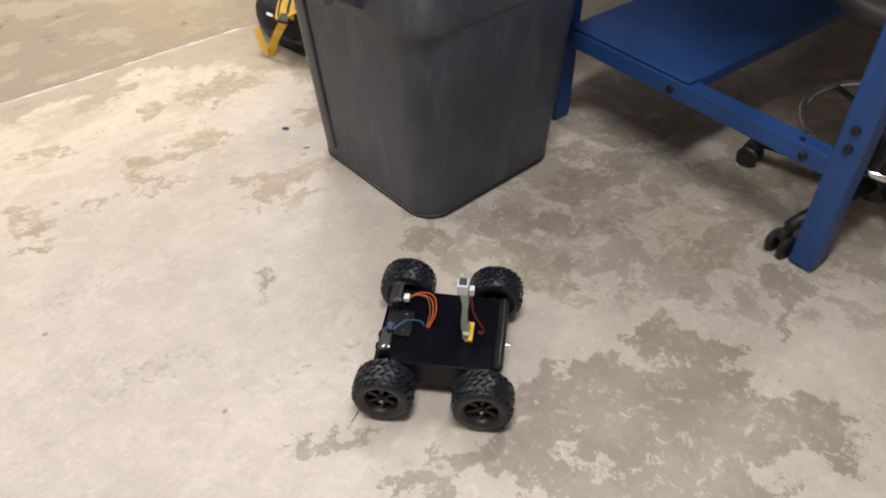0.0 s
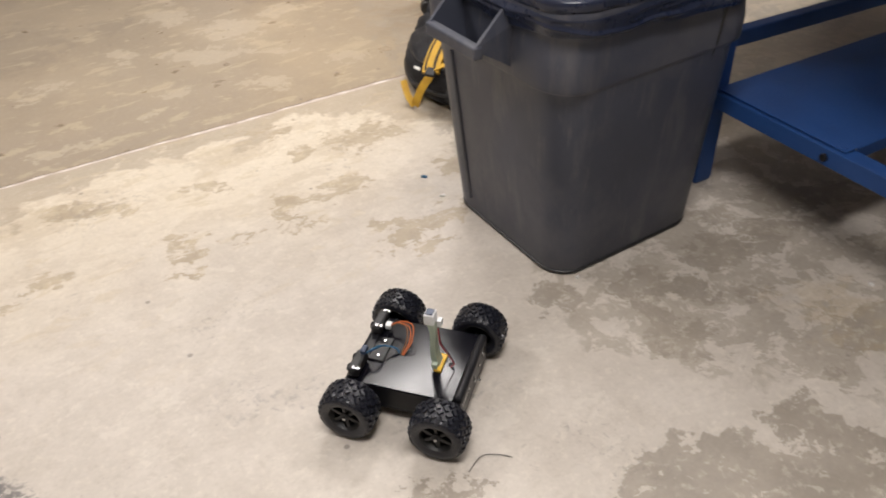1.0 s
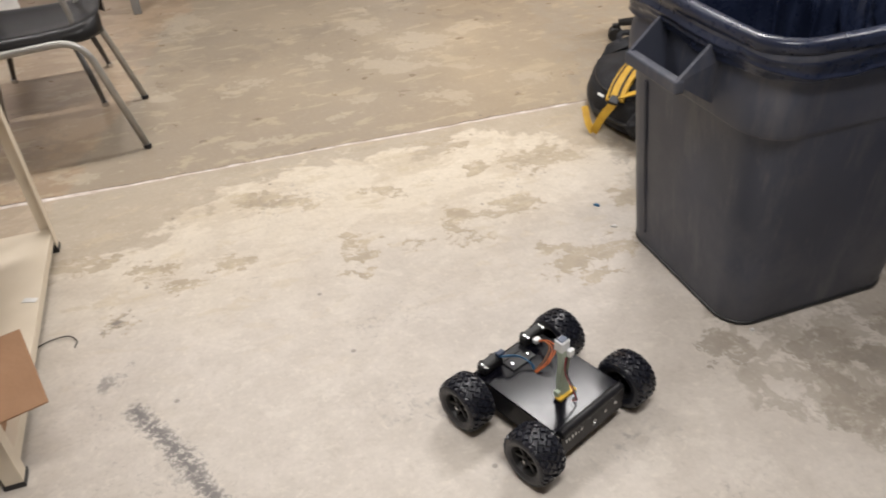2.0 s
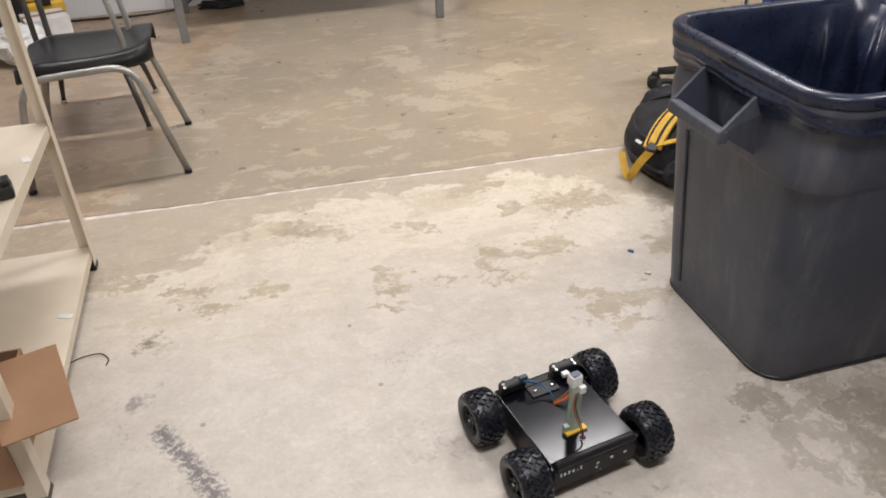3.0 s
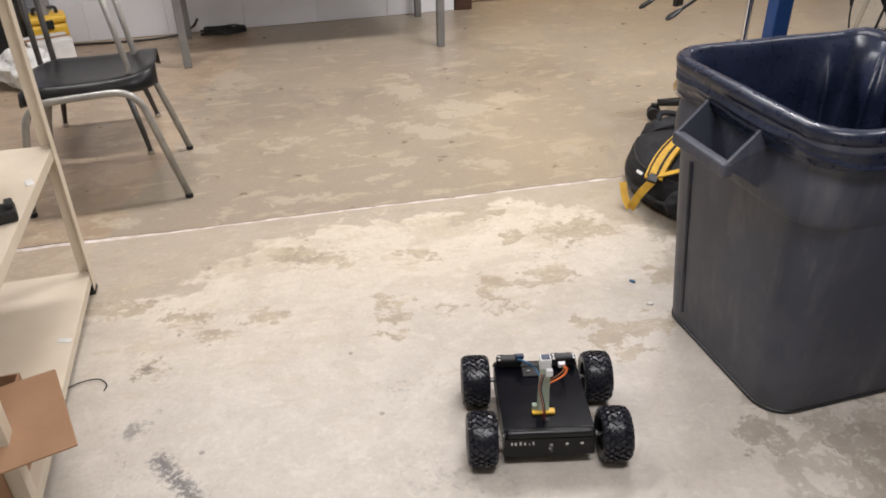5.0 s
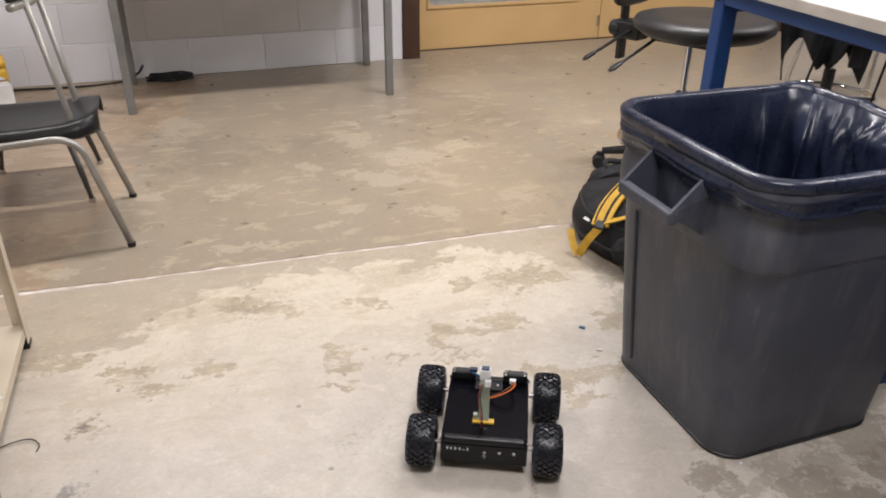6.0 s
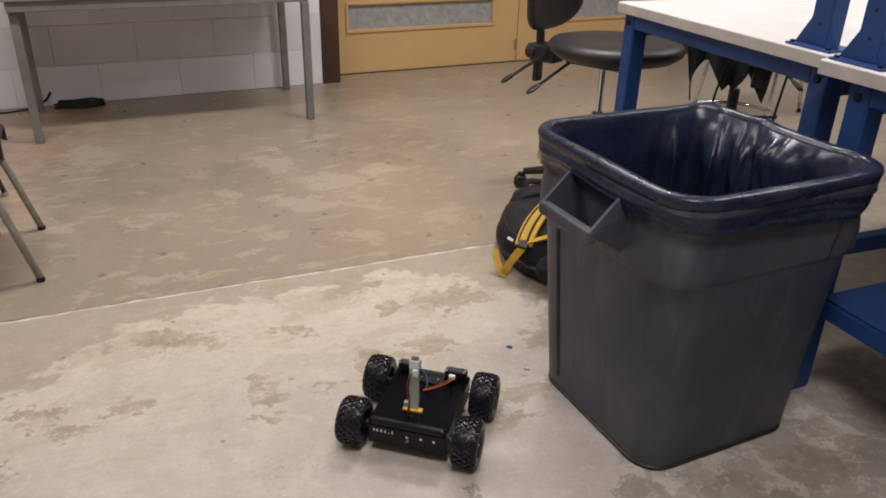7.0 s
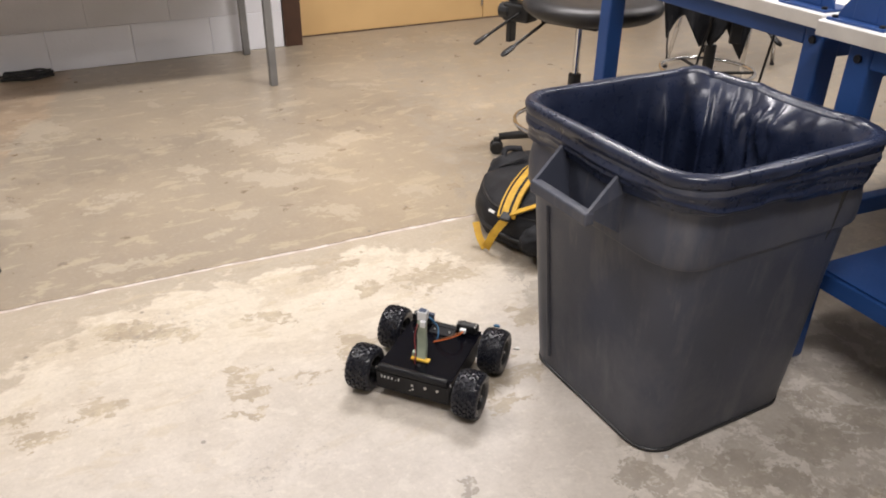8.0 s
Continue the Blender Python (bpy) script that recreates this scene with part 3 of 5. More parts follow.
def ceiling_light(x, y, watts):
    e = empty("ceiling_light", pose(x, y, ZC))
    bm = bmesh.new()
    box(bm, (-0.62, -0.17, -0.06), (-0.59, 0.17, -0.002), 0.004)
    box(bm, (0.59, -0.17, -0.06), (0.62, 0.17, -0.002), 0.004)
    box(bm, (-0.59, -0.17, -0.06), (0.59, -0.145, -0.002), 0.004)
    box(bm, (-0.59, 0.145, -0.06), (0.59, 0.17, -0.002), 0.004)
    part("frame", bm, M_WHITE, e)
    part("diffuser", one_box((-0.588, -0.143, -0.04), (0.588, 0.143, -0.03)), M_LAMP, e)
    tagged(e, "white recessed fluorescent ceiling light, switched on", "ceiling light", "ceiling lights")
    a = bpy.data.lights.new("lamp", "AREA")
    a.shape, a.size, a.size_y, a.energy, a.color = "RECTANGLE", 1.17, 0.29, watts, LAMP_COLOUR
    a.spread = radians(160)
    o = new("lamp", a)
    o.matrix_basis = pose(x, y, ZC - 0.07)


for x, y, watts in LAMPS:
    ceiling_light(x, y, watts)


# ---- doors ----
def door_leaf(x0, x1, name):
    d = empty(name, pose(x0, Y1 + 0.2, 0))
    w = x1 - x0
    wx0, wx1, wz0, wz1 = 0.135, w - 0.23, 0.315, 0.485
    bm = bmesh.new()
    box(bm, (0, 0, 0.008), (w, 0.045, wz0))
    box(bm, (0, 0, wz1), (w, 0.045, DZ))
    box(bm, (0, 0, wz0), (wx0, 0.045, wz1))
    box(bm, (wx1, 0, wz0), (w, 0.045, wz1))
    part("door_leaf", bm, M_DOOR, d)
    fr = bmesh.new()
    for lo, hi in (((wx0 - 0.02, -0.012, wz1), (wx1 + 0.02, 0.002, wz1 + 0.022)), ((wx0 - 0.02, -0.012, wz0 - 0.022), (wx1 + 0.02, 0.002, wz0)),
                   ((wx0 - 0.02, -0.012, wz0), (wx0, 0.002, wz1)), ((wx1, -0.012, wz0), (wx1 + 0.02, 0.002, wz1))):
        box(fr, lo, hi, 0.003)
    part("glazing_bead", fr, M_DOOR, d)
    part("pane", one_box((wx0, 0.015, wz0), (wx1, 0.022, wz1)), M_FROST, d, "frosted ribbed pane")
    part("hinge", cyl((w - 0.012, -0.008, 0.10), 0.008, 0.08), M_STEEL, d)
    return tagged(d, "tan painted wide door with a low frosted pane", "door", kind="structure")


door_leaf(DX0 + 0.012, 3.146, "door_1")
door_leaf(3.154, DX1 - 0.012, "door_2")
bm = bmesh.new()
box(bm, (1.497, Y1 - 0.012, 0), (DX0 + 0.008, Y1 + 0.26, DZ + 0.04), 0.004)
box(bm, (DX1 - 0.008, Y1 - 0.012, 0), (DX1 + 0.11, Y1 + 0.26, DZ + 0.04), 0.004)
box(bm, (DX0 + 0.008, Y1 - 0.012, DZ + 0.004), (DX1 - 0.008, Y1 + 0.26, DZ + 0.04), 0.004)
tagged(part("door_frame", bm, M_JAMB), "dark brown door frame", "door frame", kind="structure")
tagged(part("threshold", one_box((DX0 + 0.012, Y1 + 0.19, 0), (DX1 - 0.012, Y1 + 0.25, 0.006), 0.002), M_JAMB), "dark worn threshold strip", "threshold", kind="structure")


# ---- waste bin ----
BX, BY = 1.277, 1.285
BIN_H = 0.720


def bin_half(z):
    return 0.238 + (0.286 - 0.238) * (z / BIN_H) ** 0.95


def bin_shift(z):
    return 0.010 * (1 - z / BIN_H)


def waste_bin():
    e = empty("waste_bin", pose(BX, BY, 0))
    bm = bmesh.new()
    rows = [(0.0, -0.012, 0), (0.004, -0.003, 0), (0.016, 0.0, 0), (0.1, 0, 0), (0.2, 0, 0), (0.3, 0, 0), (0.4, 0, 0), (0.46, 0, 0), (0.517, 0.0, 0), (0.5205, 0.0, 0.05), (0.527, 0.0, 0.92), (0.531, 0.0, 1), (0.55, 0.0, 1), (0.58, 0, 0.9), (0.61, 0, 0.5), (0.632, 0, 0.1), (0.655, 0, 0),
            (0.665, 0.008, 0), (0.70, 0.014, 0), (0.715, 0.006, 0), (0.715, -0.010, 0)]
    rings = []
    for z, off, sh in rows:
        h = bin_half(z) + off
        ring = []
        for x, y in rsquare(h, h, 0.072 + 0.03 * z, 10):
            # the upper part stands proud on the two grip sides and round their corners
            w = sh * 0.017 * min(1.0, max(0.0, (abs(x) / h - 0.62) / 0.25))
            k = 1 + w / math.hypot(x, y)
            ring.append((x * k + bin_shift(z), y * k, z - (0.02 * max(0, 1 - abs(y) / 0.2) if 0.51 < z < 0.54 else 0)))
        rings.append(ring)
    for z in (0.6, 0.4, 0.2, 0.02):
        h = bin_half(z) - 0.012
        rings.append([(x + bin_shift(z), y, z) for x, y in rsquare(h, h, 0.08, 10)])
    loft(bm, rings, True, True)
    body = part("body", bm, M_BIN, e, smooth=True)
    part("foot_rim", one_tube([(x + 0.010, y, 0.007) for x, y in rsquare(0.236, 0.236, 0.07, 8)] + [(0.236 + 0.010, 0.166, 0.007)], 0.006, 6), M_BLACK, e)
    # a black tube on the front face gives the moulded groove's shade
    part("groove_shade", one_tube([(0.17, -bin_half(0.64) + 0.0005, 0.64), (0.165, -bin_half(0.54) + 0.001, 0.54), (0.1615, -bin_half(0.48) + 0.004, 0.48)], [0.008, 0.006, 0.002], 8), M_BLACK, e)
    # moulded pocket grips on two sides
    for side in (-1, 1):
        g = bmesh.new()
        y0, y1, t = -0.118, 0.072, 0.008
        xo, zo = 0.385, 0.612
        xr, zr = 0.300, 0.674
        xb, zb = 0.282, 0.545
        def wall(a, b, c, d, nrm):
            nv = Vector(nrm) * t
            v0 = [g.verts.new(Vector(p)) for p in (a, b, c, d)]
            v1 = [g.verts.new(Vector(p) + nv) for p in (a, b, c, d)]
            g.faces.new(v0[::-1]); g.faces.new(v1)
            for i in range(4):
                g.faces.new((v0[i], v0[(i + 1) % 4], v1[(i + 1) % 4], v1[i]))
        # front plate, two cheeks, bar
        wall((xo, y0 + 0.004, zo), (xo, y1 - 0.004, zo), (xb, y1 - 0.02, zb), (xb, y0 + 0.008, zb), (-0.7, 0, 0.5))
        wall((xr, y0 + 0.016, zr), (xo, y0, zo), (xb, y0 + 0.010, zb), (xb - 0.015, y0 + 0.010, zr - 0.03), (0, 1, 0))
        wall((xr, y1 + 0.020, zr), (xo, y1, zo), (xb, y1 - 0.006, zb), (xb - 0.015, y1 + 0.014, zr - 0.03), (0, -1, 0))
        box(g, (xo - 0.022, y0 - 0.002, zo - 0.024), (xo + 0.003, y1 + 0.002, zo + 0.005), 0.005)
        bmesh.ops.transform(g, matrix=Matrix.Diagonal((side, 1, 1, 1)), verts=g.verts)
        bmesh.ops.recalc_face_normals(g, faces=g.faces)
        part("grip", g, M_BIN, e)
        rb = one_tube([(side * (bin_half(z) + 0.0005) + bin_shift(z), 0.165 * (0.86 + 0.2 * z), z) for z in (0.05, 0.25, 0.49)], 0.006, 6)
        part("rib", rb, M_BIN, e)
    return tagged(e, "large square dark grey plastic waste bin, dusty and scuffed", "waste bin")


def bag_ring(h, r, count):
    """Even points round a rounded square."""
    base = rsquare(h, h, r, 14)
    L = [0.0]
    for a, b in zip(base, base[1:] + base[:1]):
        L.append(L[-1] + math.hypot(b[0] - a[0], b[1] - a[1]))
    out, i = [], 0
    for k in range(count):
        s = L[-1] * k / count
        while L[i + 1] < s:
            i += 1
        a, b = base[i], base[(i + 1) % len(base)]
        t = (s - L[i]) / max(1e-9, L[i + 1] - L[i])
        out.append((a[0] + (b[0] - a[0]) * t, a[1] + (b[1] - a[1]) * t))
    return out


def bin_bag():
    bag = empty("bin_bag", pose(BX, BY, 0))
    COUNT = 300
    # the cuff: drawn tight over the rim, with thin slanting creases and an uneven hem below it
    LOW, TOP = 0.640, 0.7225
    rim = [(0.7225, 0.0185), (0.7275, 0.0165), (0.7305, 0.0125), (0.7325, 0.004), (0.7315, -0.006), (0.7275, -0.0125), (0.718, -0.016)]
    rows = [(LOW + (TOP - LOW) * i / 26, None) for i in range(26)] + rim
    rings = []
    for z, off in rows:
        h = bin_half(min(z, BIN_H))
        ring = []
        for x, y in bag_ring(h, 0.088, COUNT):
            r = math.hypot(x, y)
            ang = math.atan2(y, x)
            bunch = math.exp(-((ang - 0.80) / 0.10) ** 2) + 0.6 * math.exp(-((ang - 0.28) / 0.09) ** 2) + 0.5 * math.exp(-((ang + 0.55) / 0.06) ** 2)
            if off is None:
                v = (z - LOW) / (TOP - LOW)
                q = Vector((x * 2.4, y * 2.4, z * 38 + 1.6 * noise.noise((x * 2.5, y * 2.5, 6))))
                crease = max(0.0, 1 - 3.0 * abs(noise.noise(q))) + 0.5 * max(0.0, 1 - 3.5 * abs(noise.noise(q * 1.9 + Vector((3, 1, 2)))))
                w = 0.0085 + 0.0105 * v ** 0.5 + (0.0058 * crease - 0.002) * (1 - v ** 3) - 0.0065 * math.exp(-((v - 0.70) / 0.09) ** 2) + 0.0012 * noise.noise((x * 30, y * 30, z * 40))
                hem = 0.022 * noise.noise((x * 4.5, y * 4.5, 7)) + 0.010 * noise.noise((x * 13, y * 13, 2)) + 0.008 * math.sin(ang * 2 + 0.6)
                zz = z + hem * (1 - v) ** 1.3
            else:
                w = off + 0.0016 * noise.noise((x * 6, y * 6, 3)) + 0.0005 * noise.noise((x * 34, y * 34, z * 40))
                zz = z + 0.0024 * noise.noise((x * 5, y * 5, 2)) + 0.0005 * noise.noise((x * 30, y * 30, 9)) + 0.014 * bunch * max(0.0, noise.noise((ang * 14, 1, 0)) + 0.6) * (1 if off < 0.013 else 0.4)
            ring.append((x * (1 + w / r), y * (1 + w / r), zz))
        rings.append(ring)
    e = bmesh.new()
    loft(e, rings)
    part("folded_cuff", e, M_BAG, bag, "cuff of film folded over the rim", smooth=True)
    # the lining: flat on two sides, gathered in deep pleats at one corner, crumpled and slack beyond it
    lining = [rings[-1]]
    heights = [0.705, 0.69, 0.672, 0.655, 0.635, 0.612, 0.588, 0.562, 0.535, 0.505, 0.47, 0.43, 0.385, 0.335, 0.28, 0.22, 0.15, 0.08, 0.045]
    for z in heights:
        h = bin_half(z) - 0.018 - 0.03 * (1 - z / BIN_H) ** 1.5
        d = min(1.0, (0.718 - z) / 0.11)
        ring = []
        for x, y in bag_ring(h, 0.09, COUNT):
            r = math.hypot(x, y)
            ang = math.atan2(y, x)
            gather = math.exp(-((ang - 0.80) / 0.42) ** 2)
            slack = math.exp(-((ang - 0.05) / 0.50) ** 2)
            f = (ang * 2.9 + 0.25 * noise.noise((ang * 1.5, z * 1.6, 0)) + 0.10) % 1.0
            tri = 1 - abs(2 * f - 1)
            w = -gather * d * (0.105 - 0.090 * tri ** 0.6 - 0.02 * abs(noise.noise((ang * 9, z * 3, 5))))
            q = Vector((ang * 2.4, z * 5.0 - ang * 1.6, 2.0))
            crease = abs(noise.noise(q)) + 0.6 * abs(noise.noise(q * 2.3)) + 0.35 * abs(noise.noise(q * 5.1))
            w -= slack * (0.012 + 0.075 * crease) * min(1.0, (0.718 - z) / 0.045)
            w += d * (0.007 * noise.noise((ang * 2.6, z * 1.2, 8)) - 0.010 * max(0.0, noise.noise((ang * 6, z * 0.9 + ang, 3))))
            if z < 0.1:
                w -= 0.05
            ring.append((x * (1 + w / r), y * (1 + w / r), z - 0.012 * slack * noise.noise((ang * 5, z * 8, 1))))
        lining.append(ring)
    e = bmesh.new()
    loft(e, lining, False, True)
    part("liner", e, M_BAG, bag, "hanging film with gathered folds", smooth=True)
    return tagged(bag, "dark blue-black plastic bin bag folded over the bin's rim", "bin bag")


waste_bin()
bin_bag()


# ---- workbenches ----
def workbench(name_label, m, depth, legs, shelf):
    """Local x runs along the bench, y from its far corner back towards the near one (negative)."""
    e = empty("workbench", m)
    LEN, HT = 1.9, 0.90
    part("worktop", one_box((0, -depth, HT - 0.036), (LEN, 0, HT), 0.003), M_TOP, e, "white laminate worktop")
    part("edge_band", one_box((-0.003, -depth + 0.004, HT - 0.034), (-0.0002, -0.004, HT - 0.003)), M_EDGE, e, "scuffed pale edging")
    s = 0.062
    for x in (0.03, LEN - 0.09):
        for y in legs:
            bm = bmesh.new()
            box(bm, (x, y - s / 2, 0.004), (x + s, y + s / 2, HT - 0.04), 0.006)
            box(bm, (x + 0.004, y - s / 2 + 0.004, 0), (x + s - 0.004, y + s / 2 - 0.004, 0.005))
            leg = part("leg", bm, M_BLUE, e)
            for z in (0.34, 0.385, 0.83):
                part("bolt", cyl((x - 0.006, y, z), 0.010, 0.008, "x", 10), M_BOLT, leg)
    for x in (0.032, LEN - 0.088):
        part("end_rail", one_box((x, legs[1] + s / 2, HT - 0.088), (x + 0.05, legs[0] - s / 2, HT - 0.037), 0.004), M_BLUE, e)
        br = bmesh.new()
        box(br, (x + 0.002, legs[1] + s / 2, 0.254), (x + 0.006, legs[0] - s / 2, 0.298), 0.001)
        box(br, (x + 0.0065, legs[1] + s / 2, 0.294), (x + 0.05, legs[0] - s / 2, 0.298), 0.001)
        brace = part("brace", br, M_BLUE, e)
        if x < 1:
            for y in (legs[0] - 0.395, legs[1] + 0.085):
                part("bolt", cyl((x - 0.005, y, 0.275), 0.010, 0.008, "x", 10), M_BOLT, brace)
            part("bolt", cyl((x + 0.028, legs[0] - 0.420, 0.298), 0.009, 0.010, "z", 10), M_BLUE, brace)
            part("bolt", cyl((x + 0.020, legs[1] + 0.105, 0.298), 0.006, 0.005, "z", 10), M_BOLT, brace)
    for y in (legs[0], legs[1]):
        part("side_rail", one_box((0.03 + s, y - 0.02, HT - 0.115), (LEN - 0.09, y + 0.02, HT - 0.037), 0.004), M_BLUE, e)
    # added panel, out of view, that keeps lamp light from under the bench
    part("shade_panel", one_box((LEN - 0.028, legs[1] + s / 2, 0.10), (LEN - 0.024, legs[0] - s / 2, HT - 0.12), 0.001), M_BLUE, e, "unseen blue panel added to shade the floor under the bench")
    if shelf:
        bm = bmesh.new()
        box(bm, (0.045, legs[0] - 0.437, 0.301), (LEN - 0.05, legs[0] - 0.032, 0.305), 0.001)
        box(bm, (0.085, legs[0] - 0.441, 0.272), (LEN - 0.10, legs[0] - 0.437, 0.305), 0.001)
        part("lower_shelf", bm, M_BLUE, e, "blue steel lower shelf")
    else:
        part("low_rail", one_box((0.03 + s, legs[1] - 0.02, 0.295), (LEN - 0.09, legs[1] + 0.02, 0.345), 0.004), M_BLUE, e)
    return tagged(e, name_label, "workbench", "workbenches")


BENCH_B = pose(1.630, 1.300, 0, 0, 0, -3.4)
BENCH_A = pose(1.682, 1.318, 0, 0, 0, -5.5) @ pose(0, 0.985, 0)
workbench("blue steel workbench with a white worktop and a lower shelf", BENCH_B, 1.05, (-0.108, -0.955), True)
workbench("blue steel workbench with a white worktop", BENCH_A, 0.98, (-0.036, -0.938), False)


def riser(m, label):
    e = empty("riser_post", m)
    bm = bmesh.new()
    box(bm, (-0.05, -0.075, 0.0), (0.05, 0.075, 0.006), 0.001)
    plate = part("base_plate", bm, M_BLUE, e)
    for x, y in ((-0.038, -0.062), (-0.038, 0.062), (0.038, -0.062), (0.038, 0.062)):
        part("bolt", cyl((x, y, 0.006), 0.007, 0.006, "z", 8), M_BOLT, plate)
    post = part("post", one_box((-0.02, -0.032, 0.006), (0.03, 0.032, 0.62), 0.003), M_BLUE, e)
    # dark discs on the solid post give the shade inside its holes
    for i in range(8):
        part("dark_hole_disc", cyl((-0.0212, 0.0, 0.06 + 0.065 * i), 0.005, 0.0015, "x", 8), M_BOLT, post)
    for s in (-1, 1):
        g = bmesh.new()
        a = [g.verts.new(p) for p in ((-0.018, s * 0.032, 0.006), (-0.018, s * 0.074, 0.006), (-0.018, s * 0.032, 0.075))]
        b = [g.verts.new(v.co + Vector((0.004, 0, 0))) for v in a]
        g.faces.new(a); g.faces.new(b[::-1])
        for i in range(3):
            g.faces.new((a[i], a[(i + 1) % 3], b[(i + 1) % 3], b[i]))
        bmesh.ops.recalc_face_normals(g, faces=g.faces)
        part("gusset", g, M_BLUE, e)
    return tagged(e, label, "riser post", "riser posts")


riser(BENCH_A @ pose(0.065, -0.89, 0.90), "blue steel riser post bolted on a white worktop")
riser(BENCH_B @ pose(0.065, -0.085, 0.90), "blue steel riser post bolted on a white worktop")


# ---- stools ----
def stool(m, seat_z, seat_r, label, ring_z=0.245, ring_r=0.225):
    e = empty("drafting_stool", m)
    prof = [(0, -0.055), (seat_r * 0.55, -0.055), (seat_r * 0.86, -0.045), (seat_r * 0.985, -0.02), (seat_r, 0.0), (seat_r * 0.96, 0.018), (seat_r * 0.8, 0.026), (seat_r * 0.4, 0.020), (0, 0.016)]
    part("seat", lathe(prof, 40, pose(0.05, 0, seat_z)), M_VINYL, e, smooth=True)
    part("seat_plate", one_box((-0.13, -0.10, seat_z - 0.085), (0.13, 0.10, seat_z - 0.05), 0.008), M_BLACK, e)
    part("column", cyl((0, 0, 0.30), 0.014, seat_z - 0.37, "z", 16), M_CHROME, e, "chrome gas column")
    part("column_sleeve", cyl((0, 0, 0.07), 0.027, 0.30, "z", 16), M_BLACK, e)
    hub = part("hub", cyl((0, 0, 0.06), 0.05, 0.07, "z", 18), M_BLACK, e)
    for k in range(5):
        a = radians(72 * k)
        c, s = math.cos(a), math.sin(a)
        arm = part("arm", one_tube([(0.03 * c, 0.03 * s, 0.105), (0.17 * c, 0.17 * s, 0.095), (0.31 * c, 0.31 * s, 0.078)], [0.026, 0.022, 0.016], 8), M_BLACK, e, smooth=True)
        caster = part("caster", one_box((0.30, -0.012, 0.045), (0.335, 0.012, 0.075), 0.006, pose(0, 0, 0, 0, 0, 72 * k)), M_BLACK, e)
        for d in (-0.027, 0.009):
            bm = cyl((0.32, d, 0.030), 0.030, 0.018, "y", 18, 0.005)
            bmesh.ops.transform(bm, matrix=pose(0, 0, 0, 0, 0, 72 * k), verts=bm.verts)
            part("wheel", bm, M_BLACK, caster)
    ring = bmesh.new()
    pts = [(ring_r * math.cos(2 * math.pi * k / 40), ring_r * math.sin(2 * math.pi * k / 40), ring_z) for k in range(41)]
    tube(ring, pts, 0.010, 8, False)
    fr = part("foot_ring", ring, M_CHROME, e, "chrome foot ring", smooth=True)
    for k in range(3):
        a = radians(120 * k + 20)
        part("spoke", one_tube([(0.02 * math.cos(a), 0.02 * math.sin(a), ring_z - 0.015), (ring_r * math.cos(a), ring_r * math.sin(a), ring_z)], 0.008, 8), M_BLACK, fr)
    # back on a flat bar
    bar = rounded([(-0.05, 0, seat_z - 0.07), (-seat_r - 0.045, 0, seat_z - 0.075), (-seat_r - 0.06, 0, seat_z + 0.30)], 0.05)
    part("back_bar", strip(bar, 0.05, 0.012, (0, 1, 0)), M_BLACK, e)
    part("bar_end", one_box((-seat_r - 0.062, -0.024, seat_z - 0.21), (-seat_r - 0.038, 0.024, seat_z - 0.06), 0.004), M_BLACK, e)
    bm = bmesh.new()
    bmesh.ops.create_uvsphere(bm, u_segments=24, v_segments=14, radius=1)
    for v in bm.verts:
        v.co = Vector((math.copysign(abs(v.co.x) ** 0.8, v.co.x) * 0.035 - (0.05 * (v.co.y ** 2)) * -1, math.copysign(abs(v.co.y) ** 0.75, v.co.y) * 0.21, math.copysign(abs(v.co.z) ** 0.75, v.co.z) * 0.15))
        v.co += Vector((-seat_r - 0.02, 0, seat_z + 0.175))
    part("backrest", bm, M_VINYL, e, smooth=True)
    # adjusting knob and levers
    part("knob", cyl((-seat_r - 0.095, -0.02, seat_z - 0.075), 0.034, 0.055, "x", 12, 0.006), M_BLACK, e)
    part("tilt_box", one_box((-seat_r - 0.075, -0.045, seat_z - 0.115), (-seat_r + 0.06, 0.045, seat_z - 0.035), 0.012), M_BLACK, e)
    for y0, y1, x0, x1, dz in ((-0.05, -0.17, -seat_r + 0.02, -seat_r - 0.10, -0.185), (-0.09, -0.25, -0.10, -0.19, -0.185)):
        lever = part("lever", one_tube([(x0, y0, seat_z - 0.07), (x1, y1, seat_z + dz)], 0.007, 8), M_BLACK, e)
        d = (Vector((x1, y1, dz)) - Vector((x0, y0, -0.07))).normalized()
        p = Vector((x1, y1, seat_z + dz))
        part("paddle", one_tube([p - d * 0.045, p - d * 0.03, p + d * 0.01, p + d * 0.028], [0.007, 0.017, 0.02, 0.01], 10, 0.5), M_BLACK, lever)
    return tagged(e, label, "stool", "drafting stools")


stool(pose(2.03, 2.68, 0, 0, 0, -66), 0.665, 0.285, "black vinyl drafting stool with a chrome foot ring, by the benches", 0.155, 0.245)
stool(pose(2.95, 2.80, 0, 0, 0, 60), 0.66, 0.26, "black drafting stool with a chrome foot ring, behind the bench")
stool(pose(1.93, 0.34, 0, 0, 0, 168), 0.60, 0.25, "black drafting stool pushed under the workbench")


